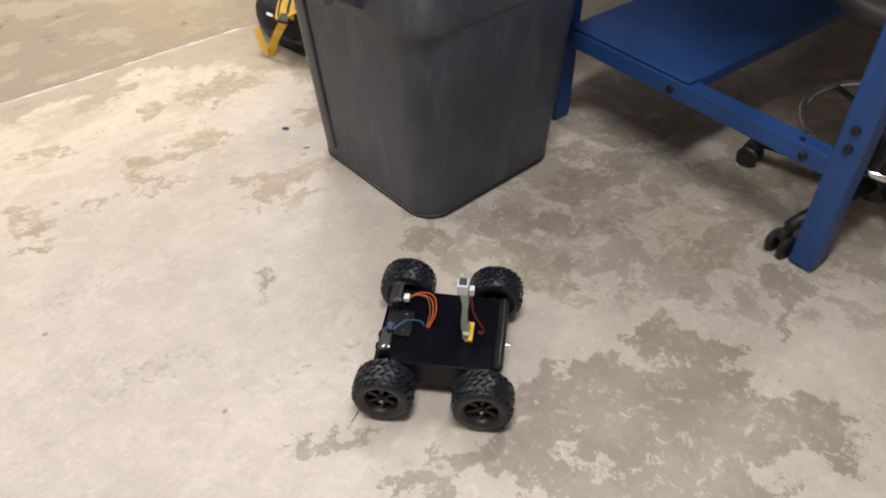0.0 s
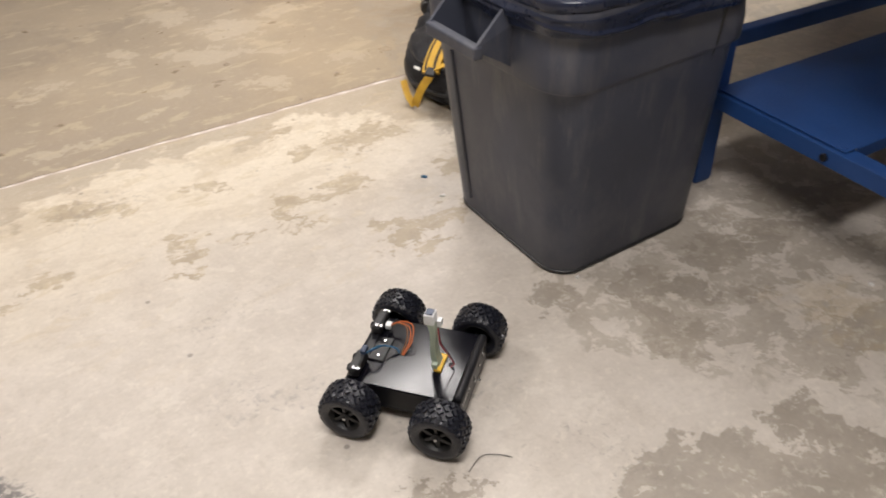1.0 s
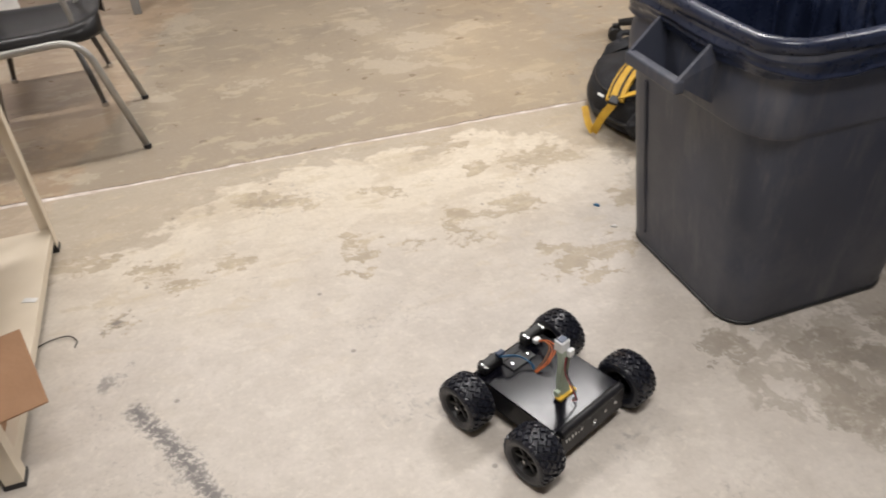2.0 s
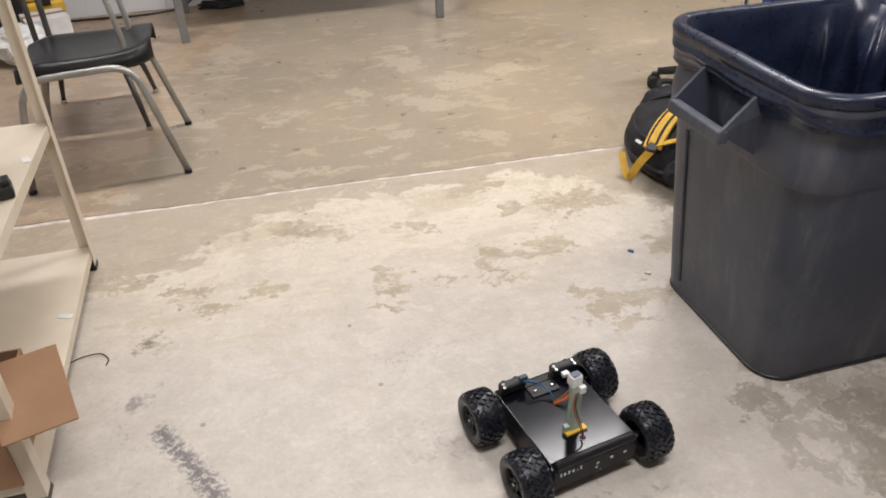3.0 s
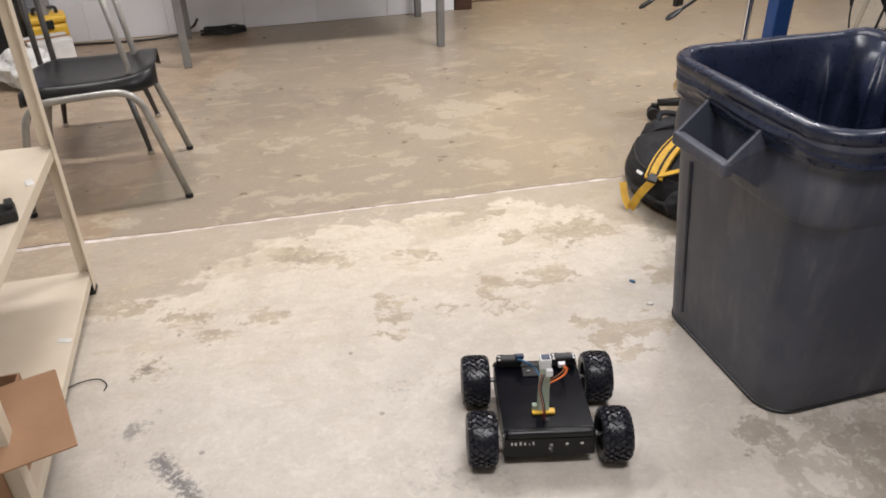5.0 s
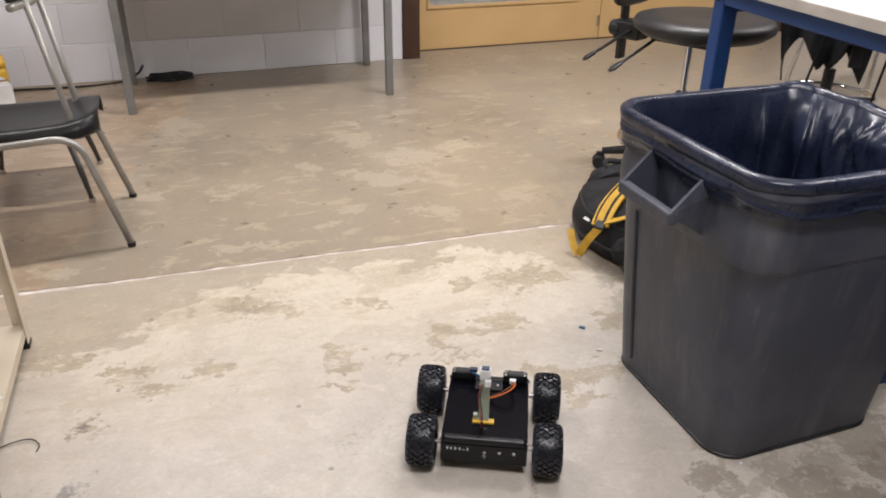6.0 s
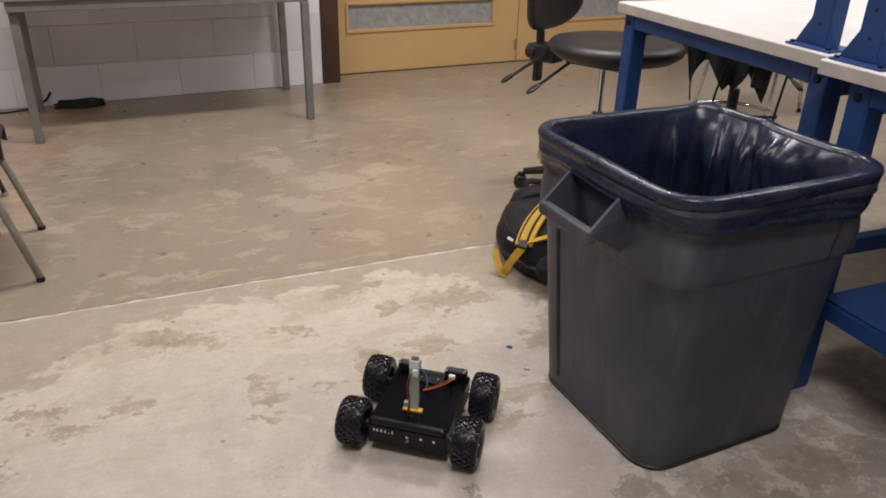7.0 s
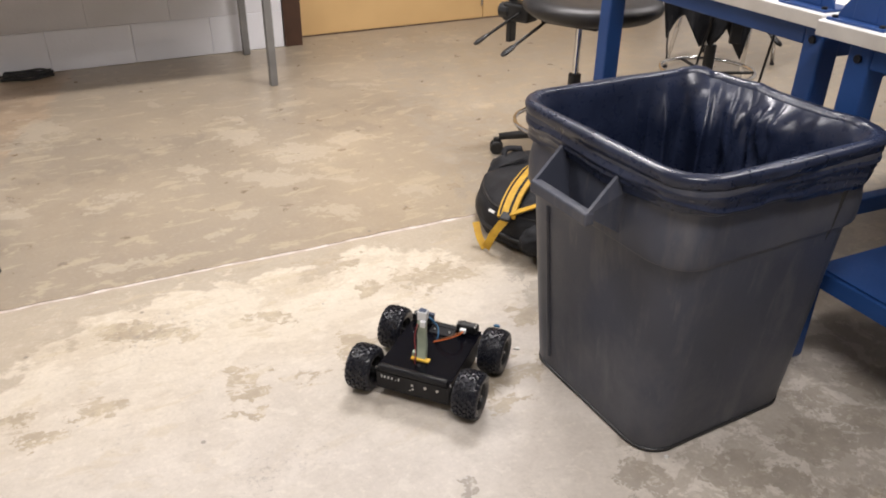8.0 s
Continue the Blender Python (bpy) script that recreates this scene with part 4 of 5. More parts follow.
def jacket():
    """Thick cloth hanging in uneven folds."""
    e = empty("jacket", pose(2.74, 2.66, 0, 0, 0, -38))
    bm = bmesh.new()
    front, back = [], []
    for i in range(15):
        v = i / 14
        rf, rb = [], []
        for j in range(25):
            u = -1 + 2 * j / 24
            low = 0.40 + 0.16 * abs(((u * 0.9 + 0.55) % 1.0) - 0.5) * 2 - 0.05 * (u > 0.1)
            z = 0.80 + (low - 0.80) * v
            w = 0.24 - 0.07 * v
            d = 0.03 * math.sin(u * 8 + v * 1.5) * (0.3 + v) + 0.02 * noise.noise((u * 2, v * 3, 1))
            rf.append((u * w, d - 0.02, z))
            rb.append((u * w, d + 0.02, z))
        front.append(rf)
        back.append(rb)
    a = loft(bm, front, closed=False)
    b = loft(bm, back, closed=False)
    ra = a[0] + [r[-1] for r in a[1:]] + a[-1][-2::-1] + [r[0] for r in a[-2:0:-1]]
    rb = b[0] + [r[-1] for r in b[1:]] + b[-1][-2::-1] + [r[0] for r in b[-2:0:-1]]
    for i in range(len(ra)):
        k = (i + 1) % len(ra)
        bm.faces.new((ra[i], ra[k], rb[k], rb[i]))
    bmesh.ops.recalc_face_normals(bm, faces=bm.faces)
    part("cloth", bm, M_NYLON, e, smooth=True)
    part("drawstring", one_tube(spline([(-0.16, -0.03, 0.55), (-0.165, -0.035, 0.44), (-0.155, -0.03, 0.36)], 6), 0.004, 6), M_DARK, e)
    return tagged(e, "black jacket hanging over a stool by the workbench", "jacket")


jacket()


# ---- side table at the wall ----
def side_table():
    e = empty("side_table", pose(0.47, 4.66, 0, 0, 0, -0.5))
    part("tabletop", one_box((-0.80, -0.40, 0.715), (0.78, 0.41, 0.745), 0.004), M_TABLE, e)
    for lo, hi in (((-0.76, -0.385, 0.665), (0.72, -0.365, 0.7148)), ((-0.76, 0.37, 0.665), (0.72, 0.39, 0.7148)), ((-0.76, -0.364, 0.665), (-0.74, 0.369, 0.7148)), ((0.70, -0.364, 0.665), (0.72, 0.369, 0.7148))):
        part("apron", one_box(lo, hi, 0.002), M_GREY, e)
    for x, y in ((0.70, -0.375), (0.74, 0.36), (-0.735, -0.33), (-0.742, 0.308)):
        bm = bmesh.new()
        box(bm, (x - 0.021, y - 0.021, 0.0), (x + 0.021, y + 0.021, 0.664), 0.004)
        part("leg", bm, M_GREY, e)
    return tagged(e, "grey steel-legged table against the white block wall", "table")


side_table()


# ---- school chairs ----
def chair(m, tube_m, label, foot_m=None):
    """Faces -x; its back is on the +x side."""
    e = empty("school_chair", m)
    ZS = 0.435
    for s in (-1, 1):
        y = s * 0.19
        rail = rounded([(0.235, y * 1.24, 0.012), (0.128, y * 1.09, ZS - 0.020), (-0.23, y * 1.06, ZS - 0.040), (-0.30, y * 1.2, 0.012)], 0.085, 7)
        fr = part("side_frame", one_tube(rail, 0.0125, 10), tube_m, e, smooth=True)
        for p in ((0.235, y * 1.24), (-0.30, y * 1.2)):
            part("foot_cap", cyl((p[0], p[1], 0.0), 0.0145, 0.016, "z", 12), foot_m or M_BOLT, fr)
        up = rounded([(0.0, y * 0.62, ZS - 0.02), (0.118, y * 0.66, ZS - 0.01), (0.058, y * 0.70, ZS + 0.42)], 0.05, 6)
        part("back_upright", one_tube(up, 0.0105, 10), tube_m, e, smooth=True)
    for x in (-0.20, 0.05):
        part("cross_tube", one_tube([(x, -0.19, ZS - 0.034), (x, 0.19, ZS - 0.034)], 0.010, 8), tube_m, e)
    # moulded seat shell with a rolled front
    bm = bmesh.new()
    nx, ny = 22, 20
    rows, under = [], []
    for i in range(nx + 1):
        u = i / nx
        row, lo = [], []
        for j in range(ny + 1):
            v = -1 + 2 * j / ny
            x = 0.200 - 0.45 * u
            hw = 0.205 * (1 - 0.10 * (1 - u) ** 2) * (1 - 0.16 * max(0, u - 0.85) / 0.15) * (1 - 0.36 * (max(0, 0.16 - u) / 0.16) ** 2)
            z = ZS + 0.005 + 0.042 * (1 - u) ** 5 * (1 - 0.85 * v ** 4) - 0.045 * max(0, u - 0.8) ** 1.5 * 5 + 0.012 * abs(v) ** 3 - 0.010 * (1 - v * v) - 0.045 * (max(0, abs(v) - 0.86) / 0.14) ** 1.6
            row.append((x, hw * v, z))
            lo.append((x, hw * v * 0.97, z - 0.010))
        rows.append(row)
        under.append(lo)
    a = loft(bm, rows, closed=False)
    b = loft(bm, under, closed=False)
    rim_a = a[0] + [r[-1] for r in a[1:]] + a[-1][-2::-1] + [r[0] for r in a[-2:0:-1]]
    rim_b = b[0] + [r[-1] for r in b[1:]] + b[-1][-2::-1] + [r[0] for r in b[-2:0:-1]]
    for i in range(len(rim_a)):
        k = (i + 1) % len(rim_a)
        bm.faces.new((rim_a[i], rim_a[k], rim_b[k], rim_b[i]))
    bmesh.ops.recalc_face_normals(bm, faces=bm.faces)
    part("seat", bm, M_SEAT, e, "black moulded seat", smooth=True)
    arch = [(0.052 - 0.05 * (v * v - 0.4), v * 0.2, ZS + 0.40) for v in (-1, -0.75, -0.5, -0.25, 0, 0.25, 0.5, 0.75, 1)]
    part("back_tube", one_tube(spline(arch, 4), 0.0125, 10), tube_m, e, smooth=True)
    bk = bmesh.new()
    rings = []
    for i in range(13):
        v = -1 + 2 * i / 12
        xo = 0.052 - 0.05 * (v * v - 0.4)
        rings.append([(xo - 0.006, v * 0.2, ZS + 0.415), (xo + 0.006, v * 0.2, ZS + 0.415), (xo - 0.022, v * 0.19, ZS + 0.56), (xo - 0.034, v * 0.19, ZS + 0.56)])
    loft(bk, rings, True, True)
    part("backrest", bk, M_SEAT, e, "black moulded backrest")
    return tagged(e, label, "chair", "school chairs")


chair(pose(-0.49, 2.905, 0, 0, 0, 0), M_TUBE, "school chair with black seat and grey tubular frame")


def low_chair():
    e = empty("low_chair", pose(-0.60, 3.36, 0))
    bm = bmesh.new()
    rings = []
    for z, s in ((0.282, 0.90), (0.288, 0.98), (0.30, 1.0), (0.308, 0.97), (0.311, 0.9)):
        rings.append([(x, y, z) for x, y in rsquare(0.17 * s, 0.19 * s, 0.05, 6)])
    loft(bm, rings, True, True)
    part("seat", bm, M_SEAT, e, "black low seat", smooth=True)
    for x, y in ((0.19, -0.225), (0.20, 0.225), (-0.20, 0.225), (-0.20, -0.225)):
        leg = part("leg", one_tube([(x * 0.72, y * 0.72, 0.285), (x * 0.92, y * 0.92, 0.10), (x, y, 0.012)], [0.013, 0.0115, 0.009], 10), M_DTUBE, e, smooth=True)
        part("foot_cap", cyl((x, y, 0), 0.014, 0.020, "z", 12), M_STEEL, leg)
    for x, y in ((-0.075, -0.235), (-0.14, -0.17)):
        part("back_upright", one_tube(rounded([(x + 0.06, y * 0.8, 0.288), (x, y, 0.30), (x - 0.01, y, 0.95)], 0.03), 0.011, 10), M_DTUBE, e, smooth=True)
    return tagged(e, "low dark-legged chair with a black seat beside another chair", "chair", "school chairs")


low_chair()
chair(pose(3.75, 3.45, 0, 0, 0, 200), M_CHROME, "school chair with black seat behind the benches")


# ---- shelving ----
def shelf_unit():
    e = empty("shelving_unit", pose(-0.523, 2.120, 0, 0, 0, -0.5))
    L, D, T = 0.925, 0.42, 0.0025
    for x, y, sx, sy in ((0, 0, -1, -1), (0, -L, -1, 1), (-D, 0, 1, -1), (-D, -L, 1, 1)):
        bm = bmesh.new()
        box(bm, (min(x, x + sx * 0.036), min(y, y + sy * T), 0), (max(x, x + sx * 0.036), max(y, y + sy * T), 1.85))
        box(bm, (min(x, x + sx * T), min(y + sy * T, y + sy * 0.036), 0), (max(x, x + sx * T), max(y + sy * T, y + sy * 0.036), 1.85))
        post = part("post", bm, M_BEIGE, e)
        part("foot", one_box((min(x, x + sx * 0.04) - 0.002, min(y, y + sy * 0.04) - 0.002, 0), (max(x, x + sx * 0.04) + 0.002, max(y, y + sy * 0.04) + 0.002, 0.014), 0.002), M_BLACK, post)
    for z in (0.064, 0.466, 0.985, 1.45, 1.82):
        bm = bmesh.new()
        box(bm, (-D + 0.004, -L + 0.004, z - 0.003), (-0.004, -0.004, z), 0.001)
        for lo, hi in (((-0.0065, -L + 0.004, z - 0.030), (-0.004, -0.004, z - 0.003)), ((-D + 0.004, -L + 0.004, z - 0.030), (-D + 0.0065, -0.004, z - 0.003)),
                       ((-D + 0.007, -0.0065, z - 0.030), (-0.007, -0.004, z - 0.003)), ((-D + 0.007, -L + 0.004, z - 0.030), (-0.007, -L + 0.0065, z - 0.003))):
            box(bm, lo, hi)
        part("shelf", bm, M_BEIGE, e)
    return tagged(e, "beige enamelled steel shelving unit, mostly empty", "shelving")


shelf_unit()


def cardboard_box():
    e = empty("cardboard_box", pose(-0.705, 1.315, 0.0642, 0, 0, 0))
    w, d, h, t = 0.145, 0.125, 0.1558, 0.004
    bm = bmesh.new()
    box(bm, (-w, -d, 0), (w, d, t))
    box(bm, (-w, -d, t), (-w + t, d, h))
    box(bm, (w - t, -d, t), (w, d, h))
    box(bm, (-w + t, -d, t), (w - t, -d + t, h))
    box(bm, (-w + t, d - t, t), (w - t, d, h))
    part("body", bm, M_CARD, e)
    part("flap", one_box((-0.135, 0, -0.0025), (0, 0.21, 0.0025), 0.002, pose(0.293, -0.141, h + 0.001, 11, 0, 16)), M_CARD, e)
    part("flap", one_box((-0.115, -0.122, -0.0025), (0, 0.122, 0.0025), 0.002, pose(-w + 0.001, 0, h, 0, 60, 0)), M_CARD, e)
    return tagged(e, "open brown cardboard box with a flap hanging out", "cardboard box")


cardboard_box()


def paper_slip(m, label):
    bm = one_box((-0.009, -0.018, 0), (0.009, 0.018, 0.0015), 0.0004)
    ob = part("paper_slip", bm, M_PAPER)
    ob.matrix_basis = m
    return tagged(ob, label, "paper slip", "paper slips")


paper_slip(pose(-0.553, 1.765, 0.0645, 0, 0, 70), "small white paper slip on the lower shelf")
paper_slip(pose(-0.545, 1.872, 0.4665, 0, 0, 20), "small white paper slip on the middle shelf")
bm = bmesh.new()
box(bm, (-0.05, -0.028, 0), (0.05, 0.028, 0.03), 0.006)
box(bm, (0.03, -0.02, 0.03), (0.048, 0.02, 0.042), 0.004)
ob = part("power_adapter", bm, M_DARK)
ob.matrix_basis = pose(-0.585, 1.675, 0.4662, 0, 0, 15)
tagged(ob, "small black power adapter on the middle shelf", "power adapter")


# ---- rucksack ----
def bag_taper(y):
    """How far the flank draws in towards the top of the bag."""
    return 1 - 0.34 * max(0.0, y / 0.285)


def bag_height(x, y):
    """Height of the bag's upper face over the floor, by its own plan coordinates."""
    r2 = (abs(x) / (0.30 * bag_taper(y) if x < 0 else 0.14)) ** 2.667 + (abs(y) / 0.30) ** 2.667
    return 0.055 + 0.130 * max(0.0, 1 - r2) ** 0.375


def rucksack():
    e = empty("rucksack", pose(1.545, 2.170, 0))
    bm = bmesh.new()
    bmesh.ops.create_icosphere(bm, subdivisions=5, radius=1)
    for v in bm.verts:
        c = v.co.copy()
        q = Vector([math.copysign(abs(k) ** 0.75, k) for k in c])
        y = q.y * 0.285
        x = q.x * (0.262 * bag_taper(y) if q.x < 0 else 0.14)
        z = 0.055 + 0.130 * q.z if q.z > 0 else 0.055 * (1 + max(-1, q.z * 1.5))
        k = 1 + 0.03 * noise.noise(c * 3.0) + 0.012 * noise.noise(c * 9.0)
        v.co = Vector((x * k, y * k, max(0.0, z + 0.004 * noise.noise(c * 9))))
    part("body", bm, M_NYLON, e, smooth=True)

    def on(x, y, up=0.004):
        return (x, y, bag_height(x, y) + up)

    for r, z, t in ((1.0, 0.056, 0.008), (0.90, 0.0, 0.0045)):
        pts = []
        for k in range(72):
            a = 2 * math.pi * k / 72
            c, s = math.cos(a), math.sin(a)
            y = math.copysign(abs(s) ** 0.75, s) * 0.285 * r
            x = math.copysign(abs(c) ** 0.75, c) * (0.262 * bag_taper(y) if c < 0 else 0.14) * r
            pts.append((x, y, z or 0.055 + 0.130 * (1 - 0.90 ** 2.667) ** 0.375))
        part("piping", one_tube(pts + pts[:1], t, 6), M_BLACK, e, smooth=True)
    side = (0.55, -0.83, 0.0)
    s1 = spline([on(0.03, 0.06, 0.016), on(-0.04, 0.03, 0.020), on(-0.10, -0.012, 0.020), on(-0.17, -0.062, 0.016), on(-0.225, -0.105, 0.010), on(-0.258, -0.134, 0.006)], 8)
    strap = part("shoulder_strap", strip(s1, 0.062, 0.012, side), M_WEB, e, "yellow padded shoulder strap")
    for d, w in ((0.010, 0.009), (-0.022, 0.006)):
        part("stripe", strip([p + Vector(side) * d + Vector((0, 0, 0.007)) for p in s1], w, 0.003, side), M_NYLON, strap, "black stripe")
    s2 = spline([on(-0.262, -0.137, 0.006), (-0.292, -0.118, 0.075), (-0.307, -0.094, 0.010)], 8)
    part("tail_strap", strip(s2, 0.028, 0.003, side), M_WEB, e)
    s3 = spline([(-0.309, -0.092, 0.009), (-0.314, -0.060, 0.040), (-0.306, -0.020, 0.078)], 8)
    part("tail_strap", strip(s3, 0.024, 0.003, (0.9, -0.3, 0.2)), M_WEB, e)
    s4 = spline([on(-0.245, -0.135, 0.008), on(-0.20, -0.160, 0.010), on(-0.15, -0.170, 0.010), on(-0.09, -0.175, 0.008)], 6)
    part("side_strap", strip(s4, 0.028, 0.004, (0.15, -0.9, 0.2)), M_WEB, e)
    s4 = spline([on(-0.165, -0.222, 0.010), on(-0.135, -0.218, 0.012), on(-0.11, -0.21, 0.012)], 6)
    part("pocket_trim", strip(s4, 0.012, 0.004, (0.2, -0.9, 0.3)), M_WEB, e)
    part("buckle", one_box((-0.020, -0.019, -0.007), (0.020, 0.019, 0.007), 0.004, pose(-0.254, -0.131, 0.138, 0, -30, 33)), M_BLACK, e)
    for x, y in ((-0.03, 0.185), (0.05, 0.215)):
        s5 = spline([on(x, y, 0.005), on(x + 0.022, y + 0.008, 0.006), on(x + 0.045, y + 0.012, 0.006)], 5)
        part("zip_pull", strip(s5, 0.014, 0.004, (0, 1, 0.3)), M_WEB, e)
    s6 = spline([(-0.04, 0.225, 0.165), (-0.01, 0.262, 0.198), (0.06, 0.255, 0.19)], 6)
    part("grab_handle", strip(s6, 0.024, 0.006, (0.3, 0.7, 0.4)), M_NYLON, e, smooth=True)
    bm = bmesh.new()
    bmesh.ops.create_icosphere(bm, subdivisions=4, radius=1)
    for v in bm.verts:
        c = v.co.copy()
        q = Vector([math.copysign(abs(k) ** 0.8, k) for k in c])
        v.co = Vector((q.x * 0.115, q.y * 0.075, q.z * 0.080)) * (1 + 0.09 * noise.noise(c * 3.2) + 0.04 * noise.noise(c * 8)) + Vector((0.02, 0.225, 0.108))
    part("top_hood", bm, M_NYLON, e, "bulging top pocket", smooth=True)
    s7 = spline([(-0.085, 0.205, 0.150), (-0.05, 0.175, 0.178), (0.01, 0.165, 0.190)], 6)
    part("zip", strip(s7, 0.012, 0.004, (0.3, -0.6, 0.5)), M_BLACK, e)
    part("label_tab", one_box((-0.005, -0.015, -0.002), (0.005, 0.015, 0.002), 0.001, pose(-0.272, -0.066, 0.132, 0, -50, 8)), M_PAPER, e, "small white label")
    bm = bmesh.new()
    bmesh.ops.create_icosphere(bm, subdivisions=4, radius=1)
    for v in bm.verts:
        c = v.co.copy()
        v.co = Vector((c.x * 0.13, c.y * 0.07, c.z * 0.06)) * (1 + 0.10 * noise.noise(c * 4)) + Vector((-0.13, -0.235, 0.075))
        v.co.z = max(0.002, v.co.z)
    part("side_pocket", bm, M_NYLON, e, smooth=True)
    return tagged(e, "black rucksack with yellow straps lying on the floor", "rucksack")


rucksack()


# ---- cords and clutter by the wall ----
def cord(pts, r, label, name="extension_cable"):
    ob = part(name, one_tube(spline(pts, 10), r, 8), M_DARK, smooth=True)
    return tagged(ob, label, "cord")


cord([(-1.15, 4.95, 0.008), (-0.95, 5.02, 0.007), (-0.6, 4.99, 0.007), (-0.35, 5.03, 0.007), (-0.24, 5.035, 0.05), (-0.2, 5.03, 0.10)], 0.007, "black power cord along the foot of the wall")
coil = []
for k in range(90):
    a = k * 0.28
    coil.append((-0.05 + (0.13 + 0.012 * math.sin(k * 0.7)) * math.cos(a), 5.0 + 0.05 * math.sin(a), 0.008 + 0.0004 * k + 0.004 * math.sin(k)))
tagged(part("coiled_cord", one_tube(coil, 0.007, 6), M_DARK, smooth=True), "coil of black cord on the floor", "cord")


cord([(1.93, 2.12, 0.008), (1.92, 1.98, 0.06), (1.90, 1.93, 0.35), (1.92, 1.91, 0.62), (1.96, 1.90, 0.80)], 0.004, "thin black cable hanging behind a bench leg")
cord([(2.16, 1.88, 0.008), (2.06, 1.80, 0.03), (2.00, 1.76, 0.30), (2.02, 1.74, 0.55), (2.06, 1.74, 0.80)], 0.004, "thin black cable hanging behind a bench leg")


def clutter():
    # leaning grey panel
    e = part("leaning_panel", one_box((-0.012, -0.10, 0), (0.012, 0.10, 1.2), 0.003, pose(0, 0, 0, 0, -4, 0)), M_GREYCARD)
    e.matrix_basis = pose(-1.00, 4.92, 0.002, 0, 0, 4)
    tagged(e, "thin grey board leaning near the wall", "board")
    b = empty("white_carton", pose(-0.99, 4.60, 0, 0, 0, 20))
    part("body", one_box((-0.11, -0.10, 0), (0.11, 0.10, 0.16), 0.004), M_PAPER, b)
    part("tape", one_box((-0.112, -0.022, 0.02), (0.112, 0.022, 0.1615), 0.001), M_CARD, b)
    tagged(b, "white cardboard carton on the floor", "carton")
    c = empty("crumpled_bag", pose(-1.06, 4.28, 0))
    bm = bmesh.new()
    bmesh.ops.create_icosphere(bm, subdivisions=4, radius=1)
    for v in bm.verts:
        q = v.co.copy()
        v.co = Vector((q.x * 0.14, q.y * 0.13, q.z * 0.10)) * (1 + 0.35 * noise.noise(q * 2.6)) + Vector((0, 0, 0.09))
        v.co.z = max(0.0, v.co.z)
    part("body", bm, M_PAPER, c)
    tagged(c, "crumpled white paper bag on the floor", "paper bag")
    # stands for a crumpled yellow thing; lid, latch and handle are invented
    d = empty("yellow_thing", pose(-1.02, 4.86, 0, 0, 0, 12))
    part("body", one_box((-0.10, -0.08, 0), (0.10, 0.08, 0.19), 0.02), M_YEL, d)
    part("lid", one_box((-0.102, -0.082, 0.192), (0.102, 0.082, 0.235), 0.015), M_YEL, d)
    part("latch", one_box((-0.03, -0.092, 0.165), (0.03, -0.0805, 0.215), 0.004), M_DARK, d)
    h = rounded([(-0.06, 0, 0.233), (-0.06, 0, 0.268), (0.06, 0, 0.268), (0.06, 0, 0.233)], 0.02)
    part("carry_handle", one_tube(h, 0.010, 8), M_DARK, d)
    tagged(d, "yellow case with a black handle, standing for a crumpled yellow thing", "tool case")
    s = empty("storage_box", pose(-1.27, 4.85, 0, 0, 0, 3))
    part("body", one_box((-0.14, -0.14, 0), (0.14, 0.14, 0.34), 0.008), M_DARK, s)
    part("lid", one_box((-0.146, -0.146, 0.341), (0.146, 0.146, 0.37), 0.006), M_DARK, s)
    tagged(s, "black lidded storage box on the floor", "storage box")
    g = empty("blue_crate", pose(-1.25, 4.86, 0.371, 0, 0, 0))
    bm = bmesh.new()
    rings = []
    for z, s in ((0, 0.11), (0.2, 0.13), (0.205, 0.138), (0.215, 0.138), (0.215, 0.125), (0.01, 0.105)):
        rings.append([(x, y, z) for x, y in rsquare(s * 1.2, s, 0.02, 4)])
    loft(bm, rings, True, True)
    part("body", bm, M_BLUEBIN, g)
    tagged(g, "blue plastic crate stacked on a black box", "crate")
    k = empty("tape_spool", pose(-0.86, 2.95, 0.0, 0, 0, 0))
    bm = lathe([(0.03, 0), (0.062, 0), (0.062, 0.03), (0.03, 0.03), (0.03, 0)], 28)
    bmesh.ops.transform(bm, matrix=pose(0, 0, 0.062, 90, 0, 30), verts=bm.verts)
    part("roll", bm, M_YEL, k)
    tagged(k, "roll of yellow tape standing on the floor", "tape roll")


clutter()


# ---- small bits on the floor ----
def scrap(x, y, s, material, label, name, seed):
    rnd = random.Random(seed)
    bm = bmesh.new()
    n = 6
    ring = [(s * (0.6 + 0.6 * rnd.random()) * math.cos(2 * math.pi * k / n), s * (0.4 + 0.6 * rnd.random()) * math.sin(2 * math.pi * k / n)) for k in range(n)]
    loft(bm, [[(a, b, 0.0) for a, b in ring], [(a * 0.85, b * 0.85, 0.004 + 0.002 * rnd.random()) for a, b in ring]], True, True)
    ob = part(name, bm, material)
    ob.matrix_basis = pose(x, y, 0.0, 0, 0, rnd.random() * 360)
    return tagged(ob, label, "scrap", "floor scraps")


scrap(1.03, 1.665, 0.012, M_BLUEW, "small blue scrap on the floor", "blue_scrap", 1)
scrap(1.02, 1.545, 0.009, M_PAPER, "tiny white scrap beside the bin", "paper_scrap", 2)
scrap(1.10, 1.03, 0.008, M_PAPER, "tiny white scrap beside the bin", "paper_scrap", 3)
scrap(1.66, 0.60, 0.008, M_PAPER, "tiny white scrap on the floor", "paper_scrap", 4)
tagged(part("wire_scrap", one_tube(spline([(-0.56, 1.635, 0.002), (-0.52, 1.652, 0.006), (-0.475, 1.655, 0.006), (-0.452, 1.63, 0.004), (-0.456, 1.607, 0.002)], 6), 0.0016, 6), M_DARK), "thin curved black wire scrap on the floor", "wire")
